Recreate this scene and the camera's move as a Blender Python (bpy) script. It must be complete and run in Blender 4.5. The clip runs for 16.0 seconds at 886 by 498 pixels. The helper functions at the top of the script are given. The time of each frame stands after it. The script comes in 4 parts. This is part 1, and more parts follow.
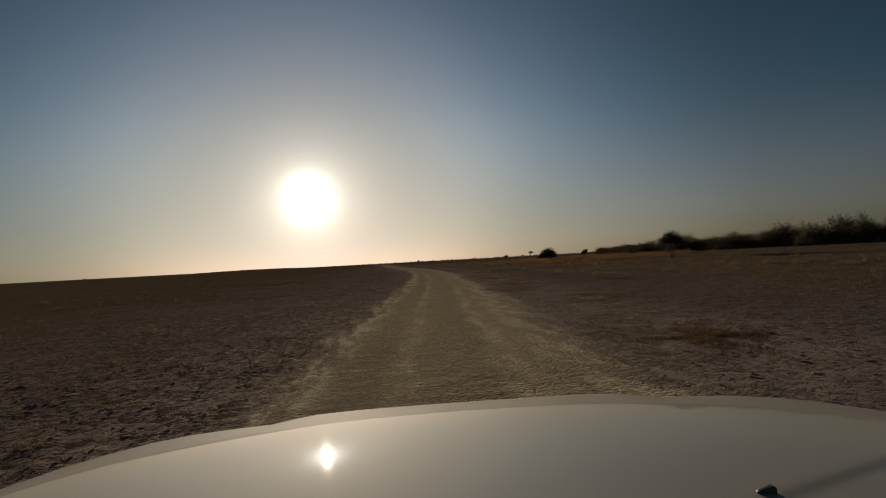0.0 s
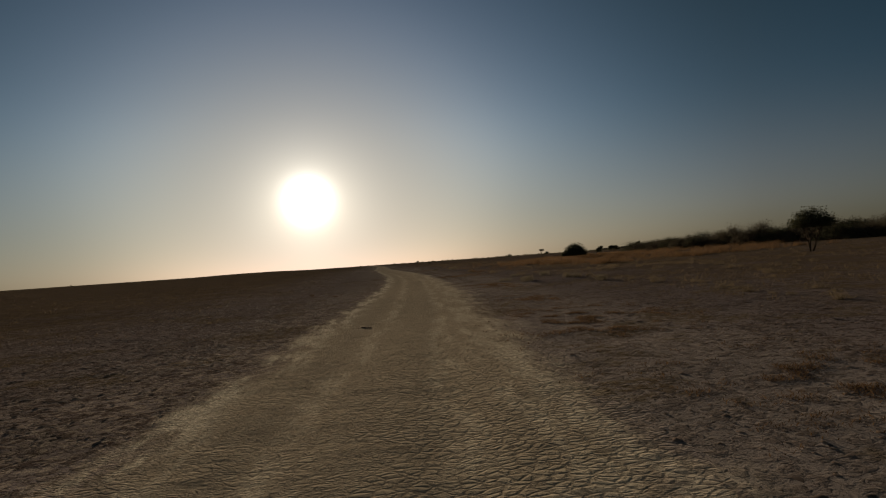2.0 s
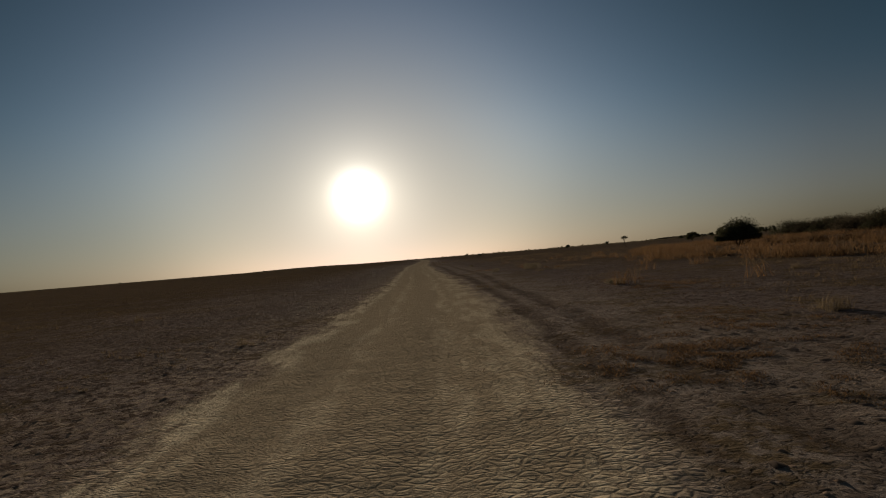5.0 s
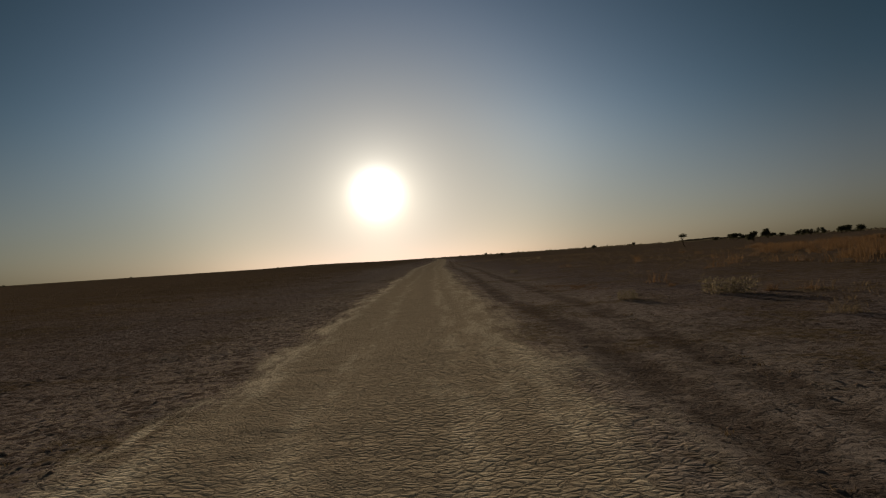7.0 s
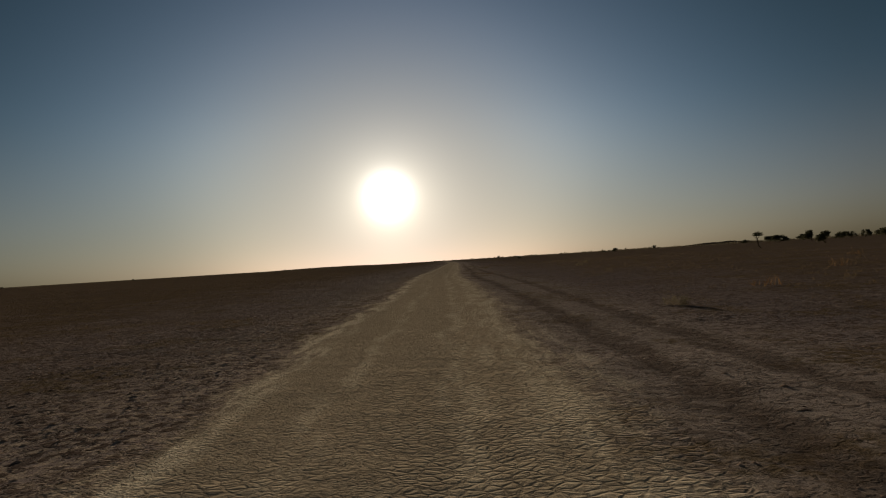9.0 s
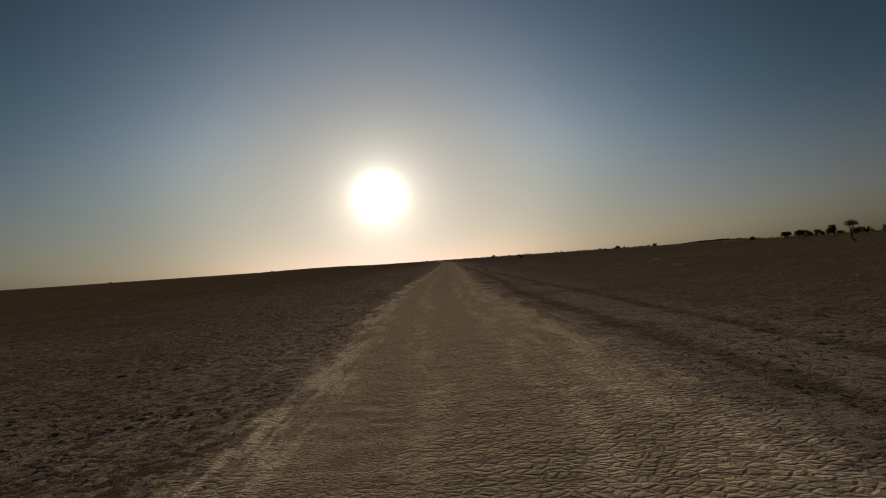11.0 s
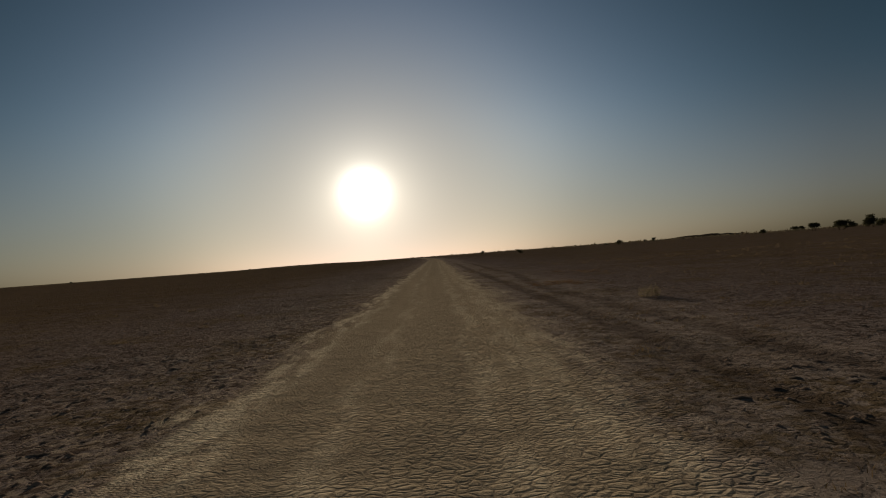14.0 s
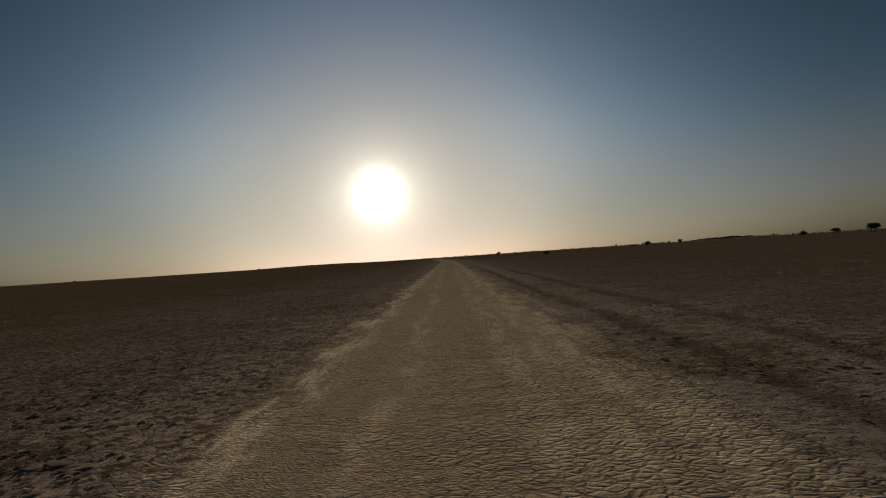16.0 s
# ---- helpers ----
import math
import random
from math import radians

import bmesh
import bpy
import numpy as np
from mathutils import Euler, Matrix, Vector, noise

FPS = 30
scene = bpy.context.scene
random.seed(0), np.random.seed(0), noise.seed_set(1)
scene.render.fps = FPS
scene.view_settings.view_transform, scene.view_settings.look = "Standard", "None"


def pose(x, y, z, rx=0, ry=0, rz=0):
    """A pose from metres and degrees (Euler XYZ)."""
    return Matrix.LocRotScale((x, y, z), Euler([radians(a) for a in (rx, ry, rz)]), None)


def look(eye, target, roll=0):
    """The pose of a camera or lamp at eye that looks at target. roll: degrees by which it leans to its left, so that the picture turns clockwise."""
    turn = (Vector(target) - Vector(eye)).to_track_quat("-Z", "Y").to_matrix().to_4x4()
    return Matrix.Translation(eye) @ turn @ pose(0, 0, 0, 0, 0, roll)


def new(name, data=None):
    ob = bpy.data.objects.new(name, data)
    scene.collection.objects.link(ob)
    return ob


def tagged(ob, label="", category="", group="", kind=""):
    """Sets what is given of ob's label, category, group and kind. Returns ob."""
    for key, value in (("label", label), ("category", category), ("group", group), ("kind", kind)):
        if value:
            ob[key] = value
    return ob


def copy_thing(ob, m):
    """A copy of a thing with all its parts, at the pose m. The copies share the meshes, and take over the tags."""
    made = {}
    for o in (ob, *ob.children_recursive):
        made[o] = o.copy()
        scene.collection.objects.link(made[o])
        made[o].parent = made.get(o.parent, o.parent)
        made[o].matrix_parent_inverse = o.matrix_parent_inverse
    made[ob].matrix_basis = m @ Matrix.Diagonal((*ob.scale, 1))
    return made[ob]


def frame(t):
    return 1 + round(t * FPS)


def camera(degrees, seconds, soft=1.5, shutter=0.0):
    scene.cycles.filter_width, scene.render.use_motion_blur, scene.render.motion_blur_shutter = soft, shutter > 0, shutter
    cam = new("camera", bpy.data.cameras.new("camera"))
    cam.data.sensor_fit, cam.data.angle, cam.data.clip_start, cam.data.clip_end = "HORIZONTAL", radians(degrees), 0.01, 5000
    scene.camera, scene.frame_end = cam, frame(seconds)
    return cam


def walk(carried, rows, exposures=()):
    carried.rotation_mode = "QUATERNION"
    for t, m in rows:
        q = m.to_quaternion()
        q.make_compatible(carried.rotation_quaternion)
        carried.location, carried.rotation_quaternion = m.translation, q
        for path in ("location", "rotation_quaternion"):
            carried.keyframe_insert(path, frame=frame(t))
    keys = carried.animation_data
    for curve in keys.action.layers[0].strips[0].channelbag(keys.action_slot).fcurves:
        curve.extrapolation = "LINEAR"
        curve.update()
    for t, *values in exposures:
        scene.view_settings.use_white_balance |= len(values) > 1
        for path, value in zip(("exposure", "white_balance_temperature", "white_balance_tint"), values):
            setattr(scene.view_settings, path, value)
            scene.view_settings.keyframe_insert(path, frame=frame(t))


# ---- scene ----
# ---- camera: driven along a dirt track at about 57 km/h, eye 1.6 m above the ground ----
EYE_Z = 1.6
PATH = [  # seconds, x, y, heading (to the right), tilt, lean to the right, in metres and degrees
    (0.0, -0.00, 0.00, 7.37, 1.12, 3.04),
    (0.5, 1.09, 7.80, 7.65, 1.14, 3.39),
    (1.0, 2.21, 15.59, 7.77, 1.12, 3.41),
    (1.5, 3.34, 23.36, 7.68, 0.99, 3.38),
    (2.0, 4.53, 31.09, 7.35, 1.15, 3.91),
    (2.5, 5.69, 38.79, 6.69, 1.09, 3.81),
    (3.0, 6.67, 46.46, 5.96, 0.95, 3.81),
    (3.5, 7.39, 54.10, 5.14, 0.90, 3.70),
    (4.0, 7.96, 61.71, 4.09, 0.84, 3.86),
    (4.5, 8.43, 69.27, 3.06, 1.05, 3.96),
    (5.0, 8.87, 76.81, 2.28, 0.78, 4.64),
    (7.5, 9.48, 113.67, 0.36, 0.81, 3.60),
    (8.0, 9.38, 120.90, 0.47, 0.94, 3.48),
    (8.5, 9.25, 128.11, 0.39, 1.04, 3.70),
    (9.0, 9.10, 135.32, -0.52, 1.16, 3.51),
    (11.5, 7.85, 171.07, 0.53, 1.06, 3.96),
    (12.0, 7.92, 178.10, 0.63, 0.81, 3.90),
    (12.5, 8.01, 185.12, 0.74, 1.01, 3.63),
    (13.0, 8.12, 192.13, 1.02, 0.86, 3.64),
    (13.5, 8.28, 199.13, 1.40, 0.76, 3.45),
    (14.0, 8.47, 206.11, 1.71, 0.63, 4.18),
    (14.5, 8.58, 213.09, 1.32, 1.24, 4.29),
    (15.0, 8.59, 220.05, -0.23, 0.79, 4.54),
    (15.5, 8.61, 227.00, -0.04, 0.73, 3.34),
    (16.0, 8.63, 233.96, 0.38, 0.82, 3.76),
]


def eye_pose(x, y, heading, tilt, lean):
    a, b = radians(heading), radians(tilt)
    way = Vector((math.sin(a) * math.cos(b), math.cos(a) * math.cos(b), math.sin(b)))
    eye = Vector((x, y, EYE_Z))
    return look(eye, eye + way, -lean)


cam = camera(76.0, 16.0, soft=1.1)
walk(cam, [(t, eye_pose(*r)) for t, *r in PATH], [(0.0, 0.0), (16.0, 0.0)])

# ---- sky and sun ----
SUN_AZ, SUN_EL = radians(-5.73), radians(6.80)
SUN_DIR = Vector((math.sin(SUN_AZ) * math.cos(SUN_EL), math.cos(SUN_AZ) * math.cos(SUN_EL), math.sin(SUN_EL)))


def wire(tree, kind, **inputs):
    """A node with its inputs set to values or linked to sockets."""
    node = tree.nodes.new(kind)
    for key, value in inputs.items():
        name = key.replace("_", " ")
        sock = node.inputs[int(key[1:])] if key[0] == "i" and key[1:].isdigit() else node.inputs[name]
        if isinstance(value, bpy.types.NodeSocket):
            tree.links.new(value, sock)
        else:
            sock.default_value = value
    return node


def calc(tree, op, a, b=0.0, c=None):
    node = tree.nodes.new("ShaderNodeMath")
    node.operation = op
    for i, v in enumerate((a, b) if c is None else (a, b, c)):
        if isinstance(v, bpy.types.NodeSocket):
            tree.links.new(v, node.inputs[i])
        else:
            node.inputs[i].default_value = v
    return node.outputs[0]


def blend(tree, fac, a, b, mode="MIX"):
    node = tree.nodes.new("ShaderNodeMix")
    node.data_type, node.blend_type = "RGBA", mode
    for i, v in ((0, fac), (6, a), (7, b)):
        if isinstance(v, bpy.types.NodeSocket):
            tree.links.new(v, node.inputs[i])
        else:
            node.inputs[i].default_value = v if i == 0 else (*v, 1) if len(v) == 3 else v
    return node.outputs[2]


world = bpy.data.worlds.new("evening_sky")
scene.world = world
world.use_nodes = True
wt = world.node_tree
wt.nodes.clear()
sky = wt.nodes.new("ShaderNodeTexSky")
sky.sky_type, sky.sun_disc = "NISHITA", False
sky.sun_elevation, sky.sun_rotation = SUN_EL, SUN_AZ
sky.altitude, sky.air_density, sky.dust_density, sky.ozone_density = 1000, 1.0, 1.2, 2.0
coord = wt.nodes.new("ShaderNodeTexCoord")
dot = wt.nodes.new("ShaderNodeVectorMath")
dot.operation = "DOT_PRODUCT"
norm = wt.nodes.new("ShaderNodeVectorMath")
norm.operation = "NORMALIZE"
wt.links.new(coord.outputs["Generated"], norm.inputs[0])
wt.links.new(norm.outputs[0], dot.inputs[0])
dot.inputs[1].default_value = SUN_DIR
off = calc(wt, "ARCCOSINE", calc(wt, "MINIMUM", dot.outputs["Value"], 0.999999))
deg = calc(wt, "MULTIPLY", off, 57.2958)
core = calc(wt, "MULTIPLY", calc(wt, "EXPONENT", calc(wt, "MULTIPLY", calc(wt, "POWER", calc(wt, "DIVIDE", deg, 1.32), 1.6), -1.0)), 4.0)
halo = calc(wt, "MULTIPLY", calc(wt, "EXPONENT", calc(wt, "DIVIDE", deg, -3.3)), 1.25)
wide = calc(wt, "MULTIPLY", calc(wt, "EXPONENT", calc(wt, "DIVIDE", deg, -10.0)), 0.32)


def tint(value, colour):
    node = wt.nodes.new("ShaderNodeVectorMath")
    node.operation = "SCALE"
    node.inputs[0].default_value = colour
    wt.links.new(value, node.inputs["Scale"])
    return node.outputs[0]


def plus(a, b):
    node = wt.nodes.new("ShaderNodeVectorMath")
    node.operation = "ADD"
    wt.links.new(a, node.inputs[0])
    wt.links.new(b, node.inputs[1])
    return node.outputs[0]


glow = plus(plus(tint(core, (1.0, 0.97, 0.9)), tint(halo, (1.0, 0.86, 0.62))), tint(wide, (0.93, 0.94, 0.99)))
up = wire(wt, "ShaderNodeSeparateXYZ", Vector=norm.outputs[0]).outputs[2]


def fade(value, lo, hi, a, b):
    node = wire(wt, "ShaderNodeMapRange", Value=value)
    node.interpolation_type = "SMOOTHSTEP"
    for key, v in zip(("From Min", "From Max", "To Min", "To Max"), (lo, hi, a, b)):
        node.inputs[key].default_value = v
    return node.outputs["Result"]


# dust dulls the colours low over the plain, and the sky darkens away from the sun
low_sky = fade(deg, 17.0, 42.0, 0.45, 1.0)
dull = wire(wt, "ShaderNodeHueSaturation", Color=sky.outputs[0], Saturation=calc(wt, "MULTIPLY", fade(up, 0.0, 0.26, 0.70, 1.25), fade(deg, 62.0, 105.0, 1.0, 0.6)),
            Value=calc(wt, "MULTIPLY", calc(wt, "ADD", low_sky, calc(wt, "MULTIPLY", calc(wt, "SUBTRACT", 1.0, low_sky), fade(up, 0.0, 0.25, 0.0, 1.0))), calc(wt, "MULTIPLY", calc(wt, "ADD", calc(wt, "MULTIPLY", fade(deg, 12.0, 46.0, 1.06, 0.56), fade(deg, 44.0, 62.0, 1.0, 0.85)), fade(deg, 70.0, 120.0, 0.0, 0.6)), fade(deg, 1.0, 20.0, 0.26, 1.0))))
# the air's own tint, by the angle from the sun and the height over the plain
turned = calc(wt, "DIVIDE", calc(wt, "MINIMUM", deg, 42.0), 40.0)
height = calc(wt, "DIVIDE", wire(wt, "ShaderNodeClamp", Value=up, Max=0.42).outputs[0], 0.4)


haze = calc(wt, "EXPONENT", calc(wt, "DIVIDE", calc(wt, "MAXIMUM", up, 0.0), -0.045))
aside = wt.nodes.new("ShaderNodeVectorMath")
aside.operation = "DOT_PRODUCT"
wt.links.new(norm.outputs[0], aside.inputs[0])
aside.inputs[1].default_value = (math.cos(SUN_AZ), -math.sin(SUN_AZ), 0.0)
aside = wire(wt, "ShaderNodeClamp", Value=aside.outputs["Value"], Min=-0.65, Max=0.65).outputs[0]


def air(c0, *shares):
    """One colour's gain in the air, from shares of the angles above and of the haze along the horizon."""
    total = c0
    for share, value in zip(shares, (turned, calc(wt, "MULTIPLY", turned, turned), height, calc(wt, "MULTIPLY", height, height),
                                     calc(wt, "MULTIPLY", turned, height), haze, calc(wt, "MULTIPLY", haze, turned), aside)):
        total = calc(wt, "MULTIPLY_ADD", value, share, total)
    return calc(wt, "EXPONENT", total)


AIR = wire(wt, "ShaderNodeCombineXYZ", X=air(0.348, 0.077, -0.201, -0.941, 0.116, 0.385, -0.137, -0.686, 0.209),
           Y=air(0.313, 0.249, -0.42, -0.833, 0.132, 0.296, -0.168, -0.50, 0.168),
           Z=air(0.27, 0.543, -0.492, -0.726, 0.294, -0.313, -0.047, -0.86, 0.165)).outputs[0]
bg_sky = wire(wt, "ShaderNodeBackground", Color=blend(wt, 1.0, dull.outputs[0], AIR, "MULTIPLY"), Strength=0.047)
bg_sun = wire(wt, "ShaderNodeBackground", Color=blend(wt, 1.0, glow, AIR, "MULTIPLY"), Strength=1.0)
both = wt.nodes.new("ShaderNodeAddShader")
wt.links.new(bg_sky.outputs[0], both.inputs[0])
wt.links.new(bg_sun.outputs[0], both.inputs[1])
wt.links.new(both.outputs[0], wt.nodes.new("ShaderNodeOutputWorld").inputs[0])

sun = new("sun", bpy.data.lights.new("sun", "SUN"))
sun.data.energy, sun.data.angle, sun.data.color = 4.6, radians(0.6), (1.0, 0.83, 0.62)
sun.matrix_world = look(SUN_DIR * 500, (0, 0, 0))

# ---- materials ----


def material(name, rough=0.9, spec=0.2):
    m = bpy.data.materials.new(name)
    m.use_nodes = True
    t = m.node_tree
    b = t.nodes["Principled BSDF"]
    b.inputs["Roughness"].default_value = rough
    b.inputs["Specular IOR Level"].default_value = spec
    return m, t, b


def place_of(t):
    return t.nodes.new("ShaderNodeNewGeometry").outputs["Position"]


def noise_tex(t, where, scale, detail=4.0, rough=0.6):
    n = t.nodes.new("ShaderNodeTexNoise")
    n.inputs["Scale"].default_value, n.inputs["Detail"].default_value, n.inputs["Roughness"].default_value = scale, detail, rough
    t.links.new(where, n.inputs["Vector"])
    return n.outputs["Fac"]


def ramp(t, fac, lo, hi):
    n = t.nodes.new("ShaderNodeMapRange")
    n.interpolation_type = "SMOOTHSTEP"
    n.inputs["From Min"].default_value, n.inputs["From Max"].default_value = lo, hi
    t.links.new(fac, n.inputs["Value"])
    return n.outputs["Result"]


def relief(t, b, height, strength, distance):
    n = wire(t, "ShaderNodeBump", Height=height, Strength=strength, Distance=distance)
    t.links.new(n.outputs[0], b.inputs["Normal"])


def voronoi(t, where, scale, stretch=1.0):
    """Distance to the edges of scattered cells."""
    if stretch != 1.0:
        n = t.nodes.new("ShaderNodeVectorMath")
        n.operation = "MULTIPLY"
        t.links.new(where, n.inputs[0])
        n.inputs[1].default_value = (1.0, stretch, 1.0)
        where = n.outputs[0]
    v = t.nodes.new("ShaderNodeTexVoronoi")
    v.feature = "DISTANCE_TO_EDGE"
    v.inputs["Scale"].default_value = scale
    t.links.new(where, v.inputs["Vector"])
    return v.outputs["Distance"]


def lump_mask(t, p):
    """Ragged raised lumps of crust, a hand's width across, in loose groups."""
    bent = wire(t, "ShaderNodeVectorMath")
    bent.operation = "MULTIPLY_ADD"
    t.links.new(wire(t, "ShaderNodeTexNoise", Vector=p, Scale=9.0, Detail=4.0).outputs["Color"], bent.inputs[0])
    bent.inputs[1].default_value = (0.30, 0.30, 0.0)
    t.links.new(p, bent.inputs[2])
    v = wire(t, "ShaderNodeTexVoronoi", Vector=bent.outputs[0], Scale=6.5)
    v2 = wire(t, "ShaderNodeTexVoronoi", Vector=bent.outputs[0], Scale=14.0)
    big = calc(t, "SUBTRACT", 1.0, ramp(t, v.outputs["Distance"], 0.34, 0.56))
    small = calc(t, "SUBTRACT", 1.0, ramp(t, v2.outputs["Distance"], 0.28, 0.50))
    group = ramp(t, noise_tex(t, p, 1.7, 4.0, 0.65), 0.38, 0.52)
    return calc(t, "MAXIMUM", calc(t, "MULTIPLY", big, group), calc(t, "MULTIPLY", calc(t, "MULTIPLY", small, 0.85), ramp(t, noise_tex(t, p, 3.3, 4.0, 0.65), 0.40, 0.54)))


def soil_colour(t, p, off_track):
    """Pale crust broken by dark lumps near the track, brown stubble further out."""
    right = ramp(t, off_track, -1.0, 1.0)
    off_track = calc(t, "ABSOLUTE", off_track)
    pale = blend(t, noise_tex(t, p, 5.0), (0.20, 0.157, 0.137), (0.32, 0.26, 0.228))
    verge = calc(t, "MULTIPLY", right, calc(t, "SUBTRACT", 1.0, ramp(t, off_track, 4.6, 7.5)))
    pale = blend(t, verge, pale, blend(t, noise_tex(t, p, 6.0), (0.235, 0.187, 0.155), (0.37, 0.307, 0.262)))
    left_verge = calc(t, "MULTIPLY", calc(t, "SUBTRACT", 1.0, right), calc(t, "SUBTRACT", 1.0, ramp(t, off_track, 3.2, 6.5)))
    crumbs = calc(t, "MULTIPLY", left_verge, ramp(t, noise_tex(t, p, 7.0, 6.0, 0.75), 0.46, 0.56))
    pale = blend(t, crumbs, pale, (0.42, 0.335, 0.255))
    # bare crust further out on the sunny side lies darker, with a purple cast
    pale = blend(t, calc(t, "MULTIPLY", right, ramp(t, off_track, 5.0, 9.0)), pale, blend(t, noise_tex(t, p, 5.0), (0.148, 0.117, 0.108), (0.242, 0.197, 0.181)))
    brown = blend(t, noise_tex(t, p, 13.0), (0.068, 0.048, 0.039), (0.142, 0.104, 0.083))
    straw = blend(t, noise_tex(t, p, 19.0), (0.098, 0.070, 0.040), (0.19, 0.137, 0.078))
    lumps = calc(t, "MULTIPLY", lump_mask(t, p), calc(t, "MULTIPLY_ADD", verge, -0.4, 0.95))
    # the crust is barer on the sunny verge, and mostly trodden to brown crumbs on the other
    lumps = calc(t, "MAXIMUM", lumps, calc(t, "MULTIPLY", calc(t, "SUBTRACT", 1.0, right), calc(t, "MULTIPLY", ramp(t, off_track, 2.6, 6.0), ramp(t, noise_tex(t, p, 8.0, 6.0, 0.75), 0.46, 0.60))))
    patchy = noise_tex(t, p, 0.17, 6.0, 0.66)
    grown = calc(t, "ADD", calc(t, "MULTIPLY", ramp(t, off_track, 5.0, 26.0), 0.72), calc(t, "MULTIPLY", calc(t, "SUBTRACT", 1.0, right), calc(t, "MULTIPLY", ramp(t, off_track, 6.0, 16.0), 0.25)))
    grown = calc(t, "ADD", grown, calc(t, "MULTIPLY", calc(t, "SUBTRACT", patchy, 0.5), 2.2))
    grown = wire(t, "ShaderNodeClamp", Value=grown).outputs[0]
    mix = blend(t, grown, blend(t, lumps, pale, brown), blend(t, ramp(t, noise_tex(t, p, 2.3, 5.0, 0.7), 0.42, 0.60), brown, straw))
    dry = calc(t, "MULTIPLY", ramp(t, noise_tex(t, p, 0.3, 6.0, 0.68), 0.52, 0.60), ramp(t, noise_tex(t, p, 5.1, 5.0, 0.7), 0.40, 0.56))
    mix = blend(t, calc(t, "MULTIPLY", dry, 0.85), mix, straw)
    tufts = calc(t, "MULTIPLY", ramp(t, noise_tex(t, p, 1.6, 6.0, 0.72), 0.50, 0.58), calc(t, "MULTIPLY", ramp(t, off_track, 7.0, 16.0), 0.7))
    mix = blend(t, tufts, mix, blend(t, noise_tex(t, p, 9.0), (0.062, 0.043, 0.028), (0.135, 0.093, 0.052)))
    return blend(t, calc(t, "MULTIPLY", ramp(t, noise_tex(t, p, 15.0, 4.0, 0.6), 0.58, 0.66), 0.7), mix, (0.045, 0.031, 0.022))


def along(t):
    uv = t.nodes.new("ShaderNodeUVMap")
    uv.uv_map = "along"
    return wire(t, "ShaderNodeSeparateXYZ", Vector=uv.outputs[0]).outputs[0]


def soil_relief(t, p):
    return calc(t, "ADD", calc(t, "MULTIPLY", lump_mask(t, p), 0.75), calc(t, "MULTIPLY", noise_tex(t, p, 13.0, 7.0, 0.74), 1.2))


def pale_bands(t, p, u, bands):
    """Pale crumbled soil in broken streaks along the track, and the place across it that they sway to."""
    worn = blend(t, noise_tex(t, p, 7.0), (0.58, 0.478, 0.338), (0.76, 0.65, 0.48))
    wob = calc(t, "ADD", u, calc(t, "MULTIPLY", calc(t, "SUBTRACT", noise_tex(t, p, 0.3, 6.0, 0.62), 0.5), 1.5))
    band = None
    for middle, half, much in bands:
        d = calc(t, "ABSOLUTE", calc(t, "SUBTRACT", wob, middle))
        k = calc(t, "MULTIPLY", calc(t, "SUBTRACT", 1.0, ramp(t, d, half * 0.2, half)), much)
        band = k if band is None else calc(t, "MAXIMUM", band, k)
    streak = wire(t, "ShaderNodeMapping", Vector=p)
    streak.inputs["Scale"].default_value = (1.0, 0.22, 1.0)
    return worn, wob, calc(t, "MULTIPLY", band, calc(t, "MULTIPLY", ramp(t, noise_tex(t, streak.outputs[0], 2.2, 7.0, 0.72), 0.42, 0.58), ramp(t, noise_tex(t, p, 9.0, 5.0, 0.7), 0.30, 0.46)))


# crumbled bands along both edges of the track: middle, half width, strength
EDGE_BANDS = ((-2.15, 0.62, 1.0), (2.1, 0.85, 0.65))


def ground_material():
    m, t, b = material("crusted_soil", 1.0, 0.0)
    p = place_of(t)
    u = along(t)
    crust = soil_colour(t, p, u)
    # turned-up darker soil along an older pair of ruts, their shade painted in, crumbled pale between
    y = wire(t, "ShaderNodeSeparateXYZ", Vector=p).outputs[1]
    old = calc(t, "MULTIPLY", ramp(t, y, 60.0, 85.0), calc(t, "SUBTRACT", 1.0, ramp(t, y, 285.0, 330.0)))
    offs = t.nodes.new("ShaderNodeUVMap")
    offs.uv_map = "ruts"
    offs = wire(t, "ShaderNodeSeparateXYZ", Vector=offs.outputs[0])
    sway = calc(t, "MULTIPLY", calc(t, "SUBTRACT", noise_tex(t, p, 0.6, 5.0), 0.5), 0.7)
    for k in (0, 1):
        d = calc(t, "ABSOLUTE", calc(t, "ADD", offs.outputs[k], sway))
        rut = calc(t, "MULTIPLY", calc(t, "SUBTRACT", 1.0, ramp(t, d, 0.14, 0.42)), calc(t, "MULTIPLY", old, ramp(t, noise_tex(t, p, 1.1, 6.0, 0.7), 0.34, 0.50)))
        crust = blend(t, calc(t, "MULTIPLY", rut, 0.6), crust, (0.085, 0.061, 0.047))
    worn, wob, band = pale_bands(t, p, u, EDGE_BANDS)
    crust = blend(t, band, crust, worn)
    t.links.new(crust, b.inputs["Base Color"])
    relief(t, b, soil_relief(t, p), 1.0, 0.035)
    return m


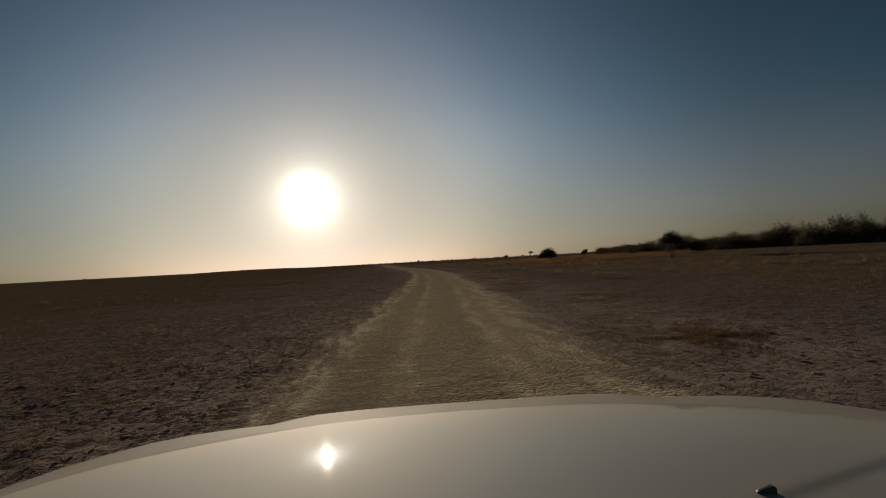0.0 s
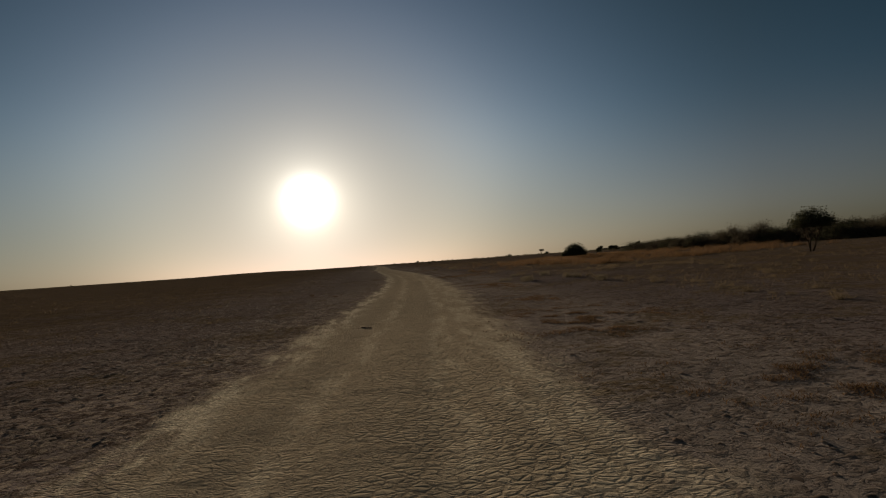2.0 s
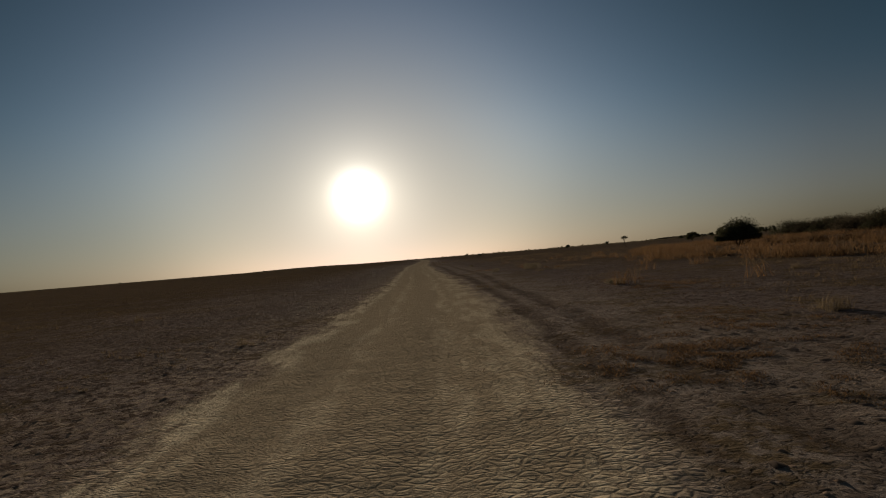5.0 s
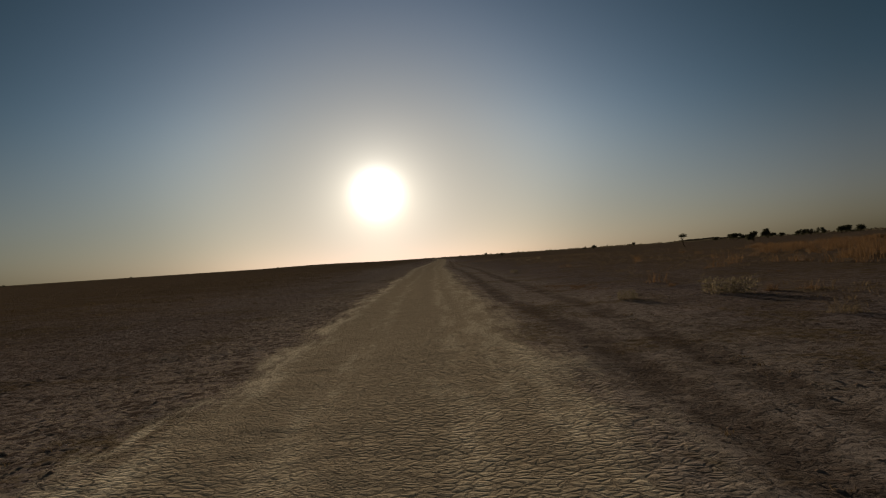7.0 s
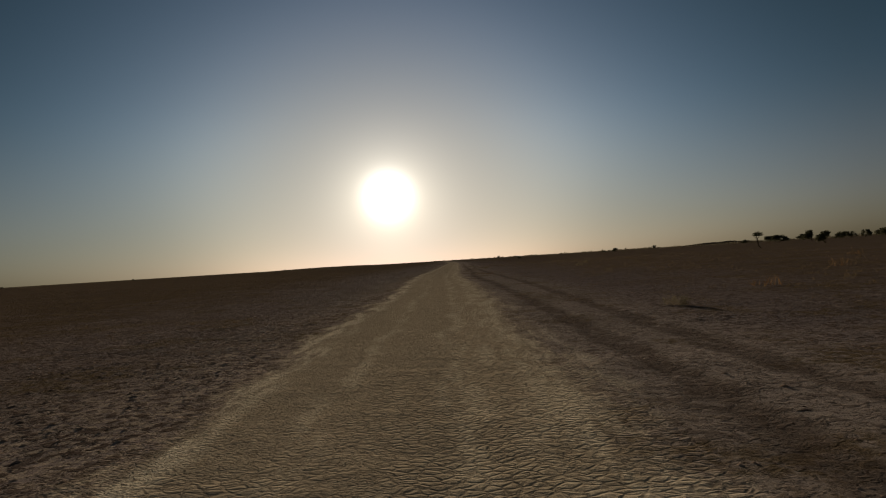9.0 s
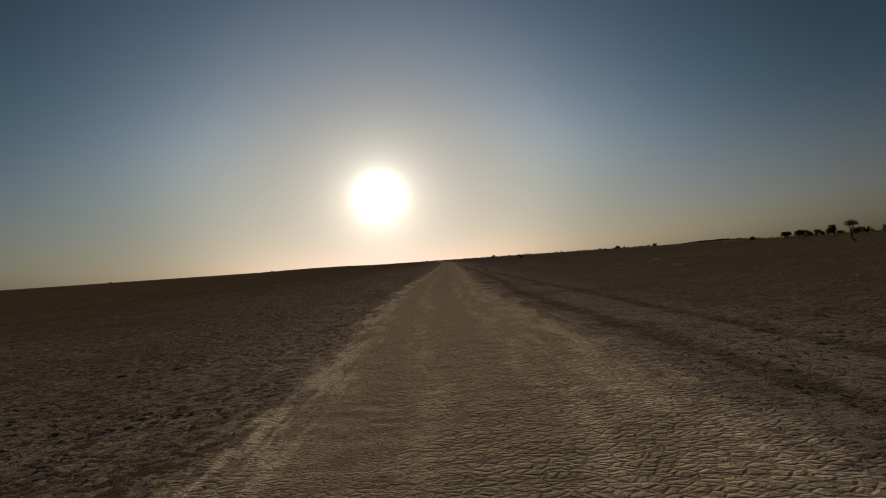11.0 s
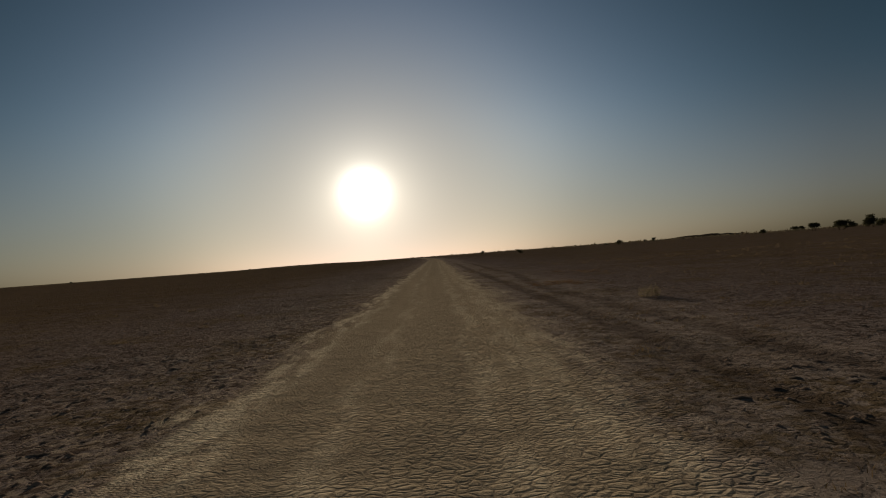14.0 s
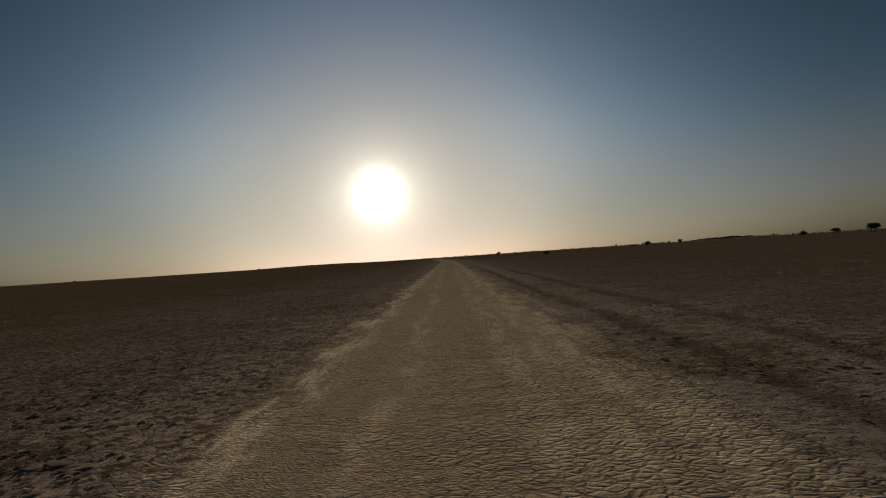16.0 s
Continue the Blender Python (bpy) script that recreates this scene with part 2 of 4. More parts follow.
def road_material():
    m, t, b = material("dried_mud_track", 1.0, 0.0)
    p = place_of(t)
    u = along(t)
    base = blend(t, noise_tex(t, p, 2.6, 6.0, 0.7), (0.262, 0.208, 0.145), (0.515, 0.418, 0.293))
    worn, wob, band = pale_bands(t, p, u, (*EDGE_BANDS, (-0.75, 0.3, 0.4), (0.8, 0.36, 0.45), (1.5, 0.4, 0.5)))
    mix = blend(t, band, base, worn)
    edge = ramp(t, calc(t, "ABSOLUTE", wob), 1.75, 2.55)
    mix = blend(t, calc(t, "MULTIPLY", edge, calc(t, "SUBTRACT", 1.0, calc(t, "MULTIPLY", band, 0.95))), mix, soil_colour(t, p, u))
    bent = wire(t, "ShaderNodeVectorMath", i0=p)
    warp = wire(t, "ShaderNodeTexNoise", Vector=p, Scale=5.0)
    bent.operation = "MULTIPLY_ADD"
    t.links.new(warp.outputs["Color"], bent.inputs[0])
    bent.inputs[1].default_value = (0.10, 0.08, 0.0)
    t.links.new(p, bent.inputs[2])
    # plates of dried mud with thin cracks, whole on one side and ground to crumbs on the other
    gap = voronoi(t, bent.outputs[0], 8.0, 1.45)
    fine_gap = voronoi(t, bent.outputs[0], 19.0, 1.35)
    plated = ramp(t, calc(t, "ADD", noise_tex(t, p, 0.8, 5.0, 0.65), calc(t, "MULTIPLY", ramp(t, wob, -0.9, 0.6), 0.14)), 0.42, 0.62)
    crack = calc(t, "MULTIPLY", calc(t, "SUBTRACT", 1.0, ramp(t, gap, 0.01, 0.07)), plated)
    crumb = ramp(t, noise_tex(t, p, 16.0, 6.0, 0.78), 0.50, 0.60)
    mix = blend(t, calc(t, "MULTIPLY", crumb, calc(t, "MULTIPLY_ADD", plated, -0.25, 0.5)), mix, (0.135, 0.102, 0.070))
    mix = blend(t, calc(t, "MULTIPLY", crack, 0.32), mix, (0.10, 0.073, 0.052))
    t.links.new(mix, b.inputs["Base Color"])
    across = wire(t, "ShaderNodeMapping", Vector=bent.outputs[0])
    across.inputs["Scale"].default_value = (0.6, 1.0, 1.0)
    rough = calc(t, "ADD", calc(t, "MULTIPLY", noise_tex(t, across.outputs[0], 11.0, 8.0, 0.76), 1.5), calc(t, "MULTIPLY", calc(t, "MULTIPLY", ramp(t, gap, 0.0, 0.24), plated), 0.95))
    rough = calc(t, "ADD", rough, calc(t, "MULTIPLY", ramp(t, fine_gap, 0.0, 0.35), calc(t, "MULTIPLY_ADD", plated, -0.45, 0.7)))
    relief(t, b, rough, 0.8, 0.027)
    return m


def plant_material(name, dark, light, through_light=0.3, rough=0.7):
    m, t, b = material(name, rough, 0.04)
    p = place_of(t)
    info = t.nodes.new("ShaderNodeNewGeometry")
    c = blend(t, info.outputs["Random Per Island"], dark, light)
    c = blend(t, calc(t, "MULTIPLY", noise_tex(t, p, 0.6), 0.4), c, dark)
    t.links.new(c, b.inputs["Base Color"])
    if through_light:
        tr = wire(t, "ShaderNodeBsdfTranslucent", Color=c)
        ms = wire(t, "ShaderNodeMixShader", i0=through_light, i1=b.outputs[0], i2=tr.outputs[0])
        t.links.new(ms.outputs[0], t.nodes["Material Output"].inputs[0])
    return m


def plain_material(name, dark, light, scale, rough, spec=0.4, metal=0.0, bump=0.0):
    m, t, b = material(name, rough, spec)
    p = t.nodes.new("ShaderNodeTexCoord").outputs["Object"]
    n = noise_tex(t, p, scale)
    t.links.new(blend(t, n, dark, light), b.inputs["Base Color"])
    b.inputs["Metallic"].default_value = metal
    if bump:
        relief(t, b, noise_tex(t, p, scale * 8), bump, 0.01)
    return m


SOIL, TRACK = ground_material(), road_material()
BARK = plain_material("grey_bark", (0.040, 0.029, 0.020), (0.085, 0.062, 0.042), 6.0, 1.0, 0.0, 0, 0.5)
DEAD = plain_material("bleached_wood", (0.10, 0.082, 0.064), (0.18, 0.152, 0.12), 6.0, 1.0, 0.0, 0, 0.4)
LEAF = plant_material("thorn_leaf", (0.042, 0.042, 0.024), (0.095, 0.090, 0.048), 0.3, 0.95)
LEAF_DRY = plant_material("drying_leaf", (0.075, 0.060, 0.040), (0.15, 0.122, 0.080), 0.3, 0.95)
STRAW = plant_material("golden_grass", (0.075, 0.042, 0.021), (0.20, 0.118, 0.056), 0.5)
STUBBLE = plant_material("dry_stubble", (0.095, 0.070, 0.042), (0.20, 0.150, 0.092), 0.45)
LOW = plant_material("withered_short_grass", (0.085, 0.058, 0.032), (0.20, 0.142, 0.080), 0.4)
CLOD = plant_material("dark_clod", (0.19, 0.125, 0.086), (0.33, 0.232, 0.165), 0.0, 1.0)
CUSHION = plant_material("dried_cushion", (0.075, 0.052, 0.040), (0.19, 0.135, 0.098), 0.0, 1.0)
PALE = plant_material("pale_saltbush", (0.105, 0.084, 0.052), (0.22, 0.18, 0.115), 0.42)
RUST = plant_material("rusty_grass", (0.085, 0.050, 0.027), (0.205, 0.122, 0.062), 0.42)
PAINT = plain_material("white_car_paint", (0.24, 0.228, 0.20), (0.28, 0.268, 0.236), 3.0, 0.8, 0.1)
PAINT.node_tree.nodes["Principled BSDF"].inputs["Coat Weight"].default_value = 0.52
PAINT.node_tree.nodes["Principled BSDF"].inputs["Coat Roughness"].default_value = 0.022
HEATH = plain_material("distant_heath", (0.040, 0.033, 0.024), (0.085, 0.068, 0.046), 0.05, 1.0, 0.0)
# paler brown for the left rise, with the haze before it mixed in
HAZED_RISE = plain_material("hazed_distant_rise", (0.12, 0.088, 0.056), (0.19, 0.142, 0.092), 0.05, 1.0, 0.0)
RUBBER = plain_material("black_rubber", (0.018, 0.018, 0.018), (0.035, 0.033, 0.03), 20.0, 0.8, 0.3, 0, 0.3)
PLASTIC = plain_material("dark_plastic", (0.02, 0.02, 0.02), (0.04, 0.04, 0.038), 30.0, 0.5, 0.5)
STEEL = plain_material("dusty_steel", (0.35, 0.33, 0.30), (0.5, 0.48, 0.44), 8.0, 0.4, 0.5, 0.8)
GLASS = plain_material("lamp_glass", (0.5, 0.5, 0.48), (0.6, 0.6, 0.58), 4.0, 0.1, 0.6)

# ---- ground shapes in numbers ----
TABLE = np.random.RandomState(7).rand(512, 512)


def value_noise(x, y, size):
    """Smooth noise between -1 and 1 with features of about that size."""
    x, y = np.asarray(x, float) / size + 190.3, np.asarray(y, float) / size + 77.7
    i, j = np.floor(x).astype(int), np.floor(y).astype(int)
    fx, fy = x - i, y - j
    fx, fy = fx * fx * (3 - 2 * fx), fy * fy * (3 - 2 * fy)
    g = lambda a, b: TABLE[a % 512, b % 512]
    top = g(i, j) * (1 - fx) + g(i + 1, j) * fx
    low = g(i, j + 1) * (1 - fx) + g(i + 1, j + 1) * fx
    return (top * (1 - fy) + low * fy) * 2 - 1


def ease(v, lo, hi):
    v = np.clip((v - lo) / (hi - lo), 0, 1)
    return v * v * (3 - 2 * v)


# the middle of the track, by its distance along
BEND_Y = [-400, -40, 7, 20, 32, 45, 62, 80, 95, 120, 145, 165, 195, 210, 225, 245, 265, 320, 420, 600, 900, 4000]
BEND_X = [-42, -4.2, 1.0, 2.4, 4.0, 5.3, 7.0, 8.1, 8.7, 8.8, 8.3, 8.5, 7.8, 8.1, 8.6, 8.8, 9.1, 10.0, 11.5, 10.0, 2.0, -90.0]
_ys = np.arange(-420, 4001, 1.0)
_xs = np.interp(_ys, BEND_Y, BEND_X)
_k = np.exp(-np.linspace(-2, 2, 25) ** 2)
_xs = np.convolve(np.pad(_xs, 12, mode="edge"), _k / _k.sum(), "valid")


def track_x(y):
    return np.interp(y, _ys, _xs)


# an older pair of ruts beside the track: how far to its right, by the distance along
def near_rut(y):
    return np.interp(y, [60, 80, 95, 118, 126, 145, 190, 200, 225, 320], [2.6, 2.7, 3.0, 3.3, 2.95, 3.6, 3.4, 3.95, 3.6, 3.6])


def far_rut(y):
    return np.interp(y, [60, 100, 126, 160, 190, 215, 230, 245, 320], [3.7, 4.0, 4.75, 5.2, 5.7, 5.1, 4.5, 5.5, 5.6])


def bumps(x, y):
    """Rise and fall that track and plain share, and the gentle slope up to the thicket."""
    u = x - track_x(y)
    slope = 0.9 * ease(u, 16, 78) * (1 - 0.5 * ease(y, 110, 160)) * (1 - ease(y, 180, 260)) * (1 - ease(u, 150, 320))
    return slope + 0.05 * value_noise(x, y, 9.0) + 0.12 * value_noise(x, y, 31.0) * ease(np.abs(x - track_x(y)), 4, 30)


def plain_height(x, y):
    u = x - track_x(y)
    far = 1 - ease(np.abs(u), 16, 34)
    lump = ease(value_noise(x, y, 0.30) + 0.6 * value_noise(x, y, 0.15), 0.0, 0.8)
    many = (0.55 + 0.45 * value_noise(x, y, 4.0)) * (0.25 + 0.75 * ease(np.abs(u), 2.5, 3.6))
    h = bumps(x, y) + 0.016 * lump * many * far + 0.012 * value_noise(x, y, 1.3) * far
    h += 0.006 * value_noise(x, y, 0.10) * far
    # low banks of loose soil along the track
    h += 0.016 * np.exp(-((u + 2.75) / 0.4) ** 2) * (0.6 + 0.6 * value_noise(x, y, 1.7))
    h += 0.008 * np.exp(-((u - 2.85) / 0.35) ** 2) * (0.5 + 0.6 * value_noise(x, y, 2.1))
    old = ease(y, 62, 82) * (1 - ease(y, 285, 330))
    for rut in (near_rut, far_rut):
        off = u - rut(y) - 0.12 * value_noise(0 * y, y, 5.0)
        h -= 0.022 * old * np.exp(-(off / 0.22) ** 2)
        h += 0.014 * old * np.exp(-((off - 0.5) / 0.2) ** 2) * (0.7 + 0.6 * value_noise(x, y, 1.2))
    return h


def track_height(x, y):
    u = x - track_x(y)
    h = bumps(x, y) + 0.004 * value_noise(x, y, 1.1) + 0.003 * value_noise(x * 0.6, y, 0.3)
    # short low ridges across the track
    ridge = value_noise(x * 0.5, y, 0.13) + 0.6 * value_noise(x * 0.8, y * 1.1, 0.08)
    h += 0.0032 * ridge * (0.8 + 0.5 * value_noise(x, y, 1.6))
    for mid in (-0.95, 0.75):
        h -= 0.03 * np.exp(-((u - mid) / 0.35) ** 2)
    edge = ease(np.abs(u) + 0.15 * value_noise(x, y, 1.5), 1.85, 2.4)
    return h * (1 - edge) + plain_height(x, y) * edge


# ---- mesh helpers ----


def mesh_object(name, verts, faces, mat, parent=None, smooth=False, label=""):
    """One mesh object from arrays of corners and of faces with three or four corners each."""
    me = bpy.data.meshes.new(name)
    v = np.asarray(verts, np.float32)
    f = np.asarray(faces, np.int32)
    me.vertices.add(len(v))
    me.vertices.foreach_set("co", v.ravel())
    n = f.shape[1]
    me.loops.add(f.size)
    me.loops.foreach_set("vertex_index", f.ravel())
    me.polygons.add(len(f))
    me.polygons.foreach_set("loop_start", np.arange(0, f.size, n, dtype=np.int32))
    if smooth:
        me.polygons.foreach_set("use_smooth", np.ones(len(f), bool))
    me.update(calc_edges=True)
    me.validate()
    me.materials.append(mat)
    ob = new(name, me)
    if parent:
        ob.parent = parent
    return tagged(ob, label)


def part(name, bm, mat, parent, label="", smooth=True):
    me = bpy.data.meshes.new(name)
    bmesh.ops.recalc_face_normals(bm, faces=bm.faces)
    bm.to_mesh(me)
    bm.free()
    me.materials.append(mat)
    if smooth:
        me.shade_smooth()
    ob = new(name, me)
    ob.parent = parent
    return tagged(ob, label)


def sheet(name, us, ys, height, mat, sink=None):
    """A sheet that follows the track, over steps across it and along it."""
    u, y = np.meshgrid(us, ys)
    x = u + track_x(y)
    z = height(x, y)
    if sink is not None:
        z = z + sink(u, y)
    v = np.stack([x.ravel(), y.ravel(), z.ravel()], 1)
    n, k = len(us), len(ys)
    a = (np.arange(k - 1)[:, None] * n + np.arange(n - 1)[None]).ravel()
    ob = mesh_object(name, v, np.stack([a, a + 1, a + n + 1, a + n], 1), mat, None, True)
    me = ob.data
    layer = me.uv_layers.new(name="along")
    loops = np.empty(len(me.loops), np.int32)
    me.loops.foreach_get("vertex_index", loops)
    uv = np.stack([u.ravel(), y.ravel()], 1)[loops].astype(np.float32)
    layer.data.foreach_set("uv", uv.ravel())
    layer = me.uv_layers.new(name="ruts")
    uv = np.stack([(u - near_rut(y)).ravel(), (u - far_rut(y)).ravel()], 1)[loops].astype(np.float32)
    layer.data.foreach_set("uv", uv.ravel())
    return ob


def steps(*runs):
    """Places from the first start to the last end, in runs of (start, end, step)."""
    out = []
    for a, b, s in runs:
        out.extend(np.linspace(a, b, max(1, round((b - a) / s)), endpoint=False))
    out.append(runs[-1][1])
    return np.array(out)


side = steps((2.6, 6.0, 0.10), (6.0, 10, 0.22), (10, 18, 0.45), (18, 45, 1.3), (45, 150, 6), (150, 700, 50), (700, 3600, 290))
us = np.concatenate([-side[::-1], [-2.3, -1.5, 0, 1.5, 2.3], side])
ys = steps((-400, -40, 40), (-40, -2, 2), (-2, 262, 0.25), (262, 340, 0.5), (340, 520, 2), (520, 1000, 12), (1000, 3900, 150))
ground = tagged(sheet("ground", us, ys, plain_height, SOIL, lambda u, y: -0.05 * (1 - ease(np.abs(u), 2.25, 2.6)) - 0.11 * (1 - ease(np.abs(u), 1.5, 2.3))),
                "flat plain of crusted pale soil with dark lumps and dry stubble", "ground", kind="structure")
ru = np.linspace(-3.0, 3.0, 81)
ry = steps((-2, 262, 0.06), (262, 330, 0.3), (330, 480, 1.0), (480, 1500, 15))
road = tagged(sheet("road", ru, ry, track_height, TRACK, lambda u, y: -0.06 * ease(np.abs(u), 2.60, 3.0)),
              "cracked dried mud track with corrugations and pale wheel bands", "road", kind="structure")

# ---- plants ----


def blades(roots, height, lean, width, rng):
    """Bent grass blades: five corners and three triangles each, all as triangles."""
    n = len(roots)
    a = rng.uniform(0, 2 * np.pi, n)
    d = np.stack([np.cos(a), np.sin(a), np.zeros(n)], 1)
    b = rng.uniform(0, 2 * np.pi, n)
    s = np.stack([np.cos(b), np.sin(b), np.zeros(n)], 1) * (width / 2)[:, None]
    up = np.array([0, 0, 1.0])
    mid = roots + up * (height * 0.55)[:, None] + d * (height * lean * 0.35)[:, None]
    tip = roots + up * (height * (1 - 0.25 * lean))[:, None] + d * (height * lean)[:, None]
    v = np.stack([roots - s, roots + s, mid + s * 0.8, mid - s * 0.8, tip], 1).reshape(-1, 3)
    o = (np.arange(n) * 5)[:, None]
    f = np.concatenate([o + [0, 1, 2], o + [0, 2, 3], o + [3, 2, 4]])
    return v, f


def leaves(centres, size, rng):
    """Small diamond leaves in all directions."""
    n = len(centres)
    a = rng.normal(size=(n, 3))
    a /= np.linalg.norm(a, axis=1)[:, None]
    b = np.cross(a, rng.normal(size=(n, 3)))
    b /= np.linalg.norm(b, axis=1)[:, None]
    s = (size * rng.uniform(0.6, 1.4, n))[:, None]
    v = np.stack([centres - a * s, centres + b * s * 0.5, centres + a * s, centres - b * s * 0.5], 1).reshape(-1, 3)
    o = (np.arange(n) * 4)[:, None]
    return v, o + np.arange(4)


def limb(verts, faces, pts, r0, r1, sides=5):
    """A tapered tube through points."""
    base = len(verts)
    n = len(pts)
    for k, p in enumerate(pts):
        q = pts[min(k + 1, n - 1)] - pts[max(k - 1, 0)]
        q = q / (np.linalg.norm(q) + 1e-9)
        e = np.cross(q, [0.31, 0.95, 0.1])
        e /= np.linalg.norm(e)
        g = np.cross(q, e)
        r = r0 + (r1 - r0) * k / (n - 1)
        for s in range(sides):
            w = 2 * np.pi * s / sides
            verts.append(p + r * (np.cos(w) * e + np.sin(w) * g))
    for k in range(n - 1):
        for s in range(sides):
            a, b = base + k * sides + s, base + k * sides + (s + 1) % sides
            faces.append((a, b, b + sides, a + sides))


def woody(name, seed, tall, wide, stems, levels, leaf_count, leaf_size, leaf_mat, bark, clear=0.25, flat=0.5, label="", category="tree", tilt=0.0, skirt=0.0):
    """A thorn tree or shrub: stems that fork into twigs, with a ragged crown of small leaves round their ends."""
    rng = np.random.RandomState(seed)
    verts, faces, ends = [], [], []

    def grow(p, way, length, r, level):
        pts = [p]
        for _ in range(3):
            way = way + rng.normal(scale=0.22, size=3)
            way[2] += 0.05
            way = way / np.linalg.norm(way)
            p = p + way * length / 3
            pts.append(p)
        limb(verts, faces, pts, r, r * 0.55, 7 if level == 0 else 5 if level == 1 else 3)
        if level >= levels:
            ends.append(p)
            return
        for _ in range(rng.randint(2, 4)):
            out = np.array([*rng.normal(size=2), 0.0])
            out /= np.linalg.norm(out) + 1e-6
            turn = way * 0.8 + out * rng.uniform(0.5, 1.0) * wide / tall + np.array([0, 0, 0.15])
            grow(p, turn / np.linalg.norm(turn), length * rng.uniform(0.6, 0.85), r * 0.6, level + 1)

    first = tall * (0.42 if levels < 3 else 0.34)
    for k in range(stems):
        a = 2 * np.pi * (k + rng.uniform(0, 0.7)) / stems
        lean = 0.0 if stems == 1 else rng.uniform(0.3, 0.75) * wide / tall
        way = np.array([np.cos(a) * lean + tilt, np.sin(a) * lean, 1.0])
        grow(np.array([0.1 * np.cos(a), 0.1 * np.sin(a), -0.15]), way / np.linalg.norm(way), first, 0.028 * tall + 0.02, 0)
    thing = new(name)
    v = np.array(verts)
    fit_z = tall / max(v[:, 2].max() * 1.04, 0.1)
    fit_x = wide / max(np.ptp(v[:, 0]), np.ptp(v[:, 1]), 0.1) * 0.86
    scale = np.array([fit_x, fit_x, fit_z])
    mesh_object("trunk", v * scale, faces, bark, thing, True)
    if leaf_count:
        tips = np.array(ends) * scale
        pick = tips[rng.randint(0, len(tips), leaf_count)]
        spread = np.array([wide * 0.085, wide * 0.085, tall * 0.075 * (1 + flat)])
        pick = pick + np.clip(rng.normal(size=pick.shape), -1.7, 1.7) * spread
        down = rng.uniform(0, 1, leaf_count) < skirt
        a, d = rng.uniform(0, 2 * np.pi, leaf_count), rng.uniform(0, 1, leaf_count) ** 0.5 * wide * 0.5
        d *= 1 + 0.14 * np.sin(3 * a + seed)
        z = (0.88 + 0.14 * np.sin(2 * a + 1.7 * seed) + 0.08 * np.sin(5 * a)) * rng.uniform(0, 1, leaf_count) ** 0.6 * tall * 0.88 * np.sqrt(np.clip(1.05 - (2 * d / wide) ** 2, 0, 1)) + 0.05
        pick = np.where(down[:, None], np.stack([np.cos(a) * d, np.sin(a) * d, z], 1), pick)
        low = tall * clear
        pick[:, 2] = np.where(pick[:, 2] < low, low + rng.uniform(0, 0.2, len(pick)) * tall, pick[:, 2])
        lv, lf = leaves(pick, leaf_size, rng)
        mesh_object("crown", lv, lf, leaf_mat, thing)
    return tagged(thing, label, category)


def rest(x, y, drop=0.03):
    return float(plain_height(np.array([x]), np.array([y]))[0]) - drop


def put(thing, x, y, turn=0.0, size=1.0, drop=0.03):
    thing.matrix_basis = pose(x, y, rest(x, y, drop), 0, 0, turn) @ Matrix.Diagonal((size, size, size, 1))
    return thing


def put_copy(thing, x, y, turn, size=(1, 1, 1)):
    own = thing.scale  # copy_thing applies the scale of the one it copies
    return copy_thing(thing, pose(x, y, rest(x, y), 0, 0, turn) @ Matrix.Diagonal((size[0] / own[0], size[1] / own[1], size[2] / own[2], 1)))


rng = np.random.RandomState(21)
# single trees and bushes of the plain
put(woody("thorn_tree", 3, 3.5, 4.3, 3, 3, 15000, 0.06, LEAF, BARK, 0.62, 0.35, "dark green thorn tree with a forked trunk before the thicket", "tree"), 42.8, 76.3, 40)
put(woody("evergreen_bush", 5, 3.0, 4.6, 5, 3, 26000, 0.07, LEAF, BARK, 0.22, 0.5, "dense dark green rounded bush rising out of golden grass", "bush", 0.0, 0.8), 44.8, 139.6, 0)
put(woody("umbrella_acacia", 8, 3.3, 2.3, 1, 3, 900, 0.09, LEAF, BARK, 0.80, 0.05, "slim umbrella acacia with a bare trunk on the open plain", "tree"), 74.0, 253.6, 0)
for seed, x, y, tall, wide, words in (
        (11, 216.1, 503.6, 3.8, 5.5, "small spreading thorn tree standing far out on the plain"),
        (12, 189.0, 447.2, 3.8, 6.5, "low wide thorn tree leaning over on the far plain"),
        (13, 224.3, 473.1, 5.5, 7.0, "round-crowned thorn tree with a clear trunk, far off"),
        (14, 276.3, 647.9, 3.2, 6.5, "low dark bush on the far plain")):
    put(woody("thorn_tree", seed, tall, wide, 2, 3, 1700, 0.34, LEAF, BARK, 0.3, 0.7, words, "tree"), x, y, seed * 40)

# the thicket beside the track's first stretch
kinds = [woody("thicket_shrub", 30 + k, 4.0, 5.0, 8, 3, 4600, 0.08, (LEAF_DRY, LEAF, LEAF_DRY)[k % 3], BARK, 0.0, 0.6,
               ("grey-brown leafless-looking thorn shrub in a thicket", "dark green thorn shrub in a thicket", "dense twiggy thorn shrub in a thicket")[k % 3], "shrub", 0.0, 0.62)
         for k in range(6)]
for k in kinds:
    tagged(k, group="thicket shrubs")
spots = []
for k in range(84):
    y = rng.uniform(58, 178)
    inner = np.interp(y, [60, 110, 140, 176], [80, 72, 70, 76])
    x = inner + rng.uniform(0, 1) ** 1.6 * 34
    tall = np.interp(y, [60, 92, 112, 150, 176], [1.12, 1.05, 0.85, 0.75, 0.52]) * rng.uniform(0.72, 1.15)
    spots.append((x, y, tall))
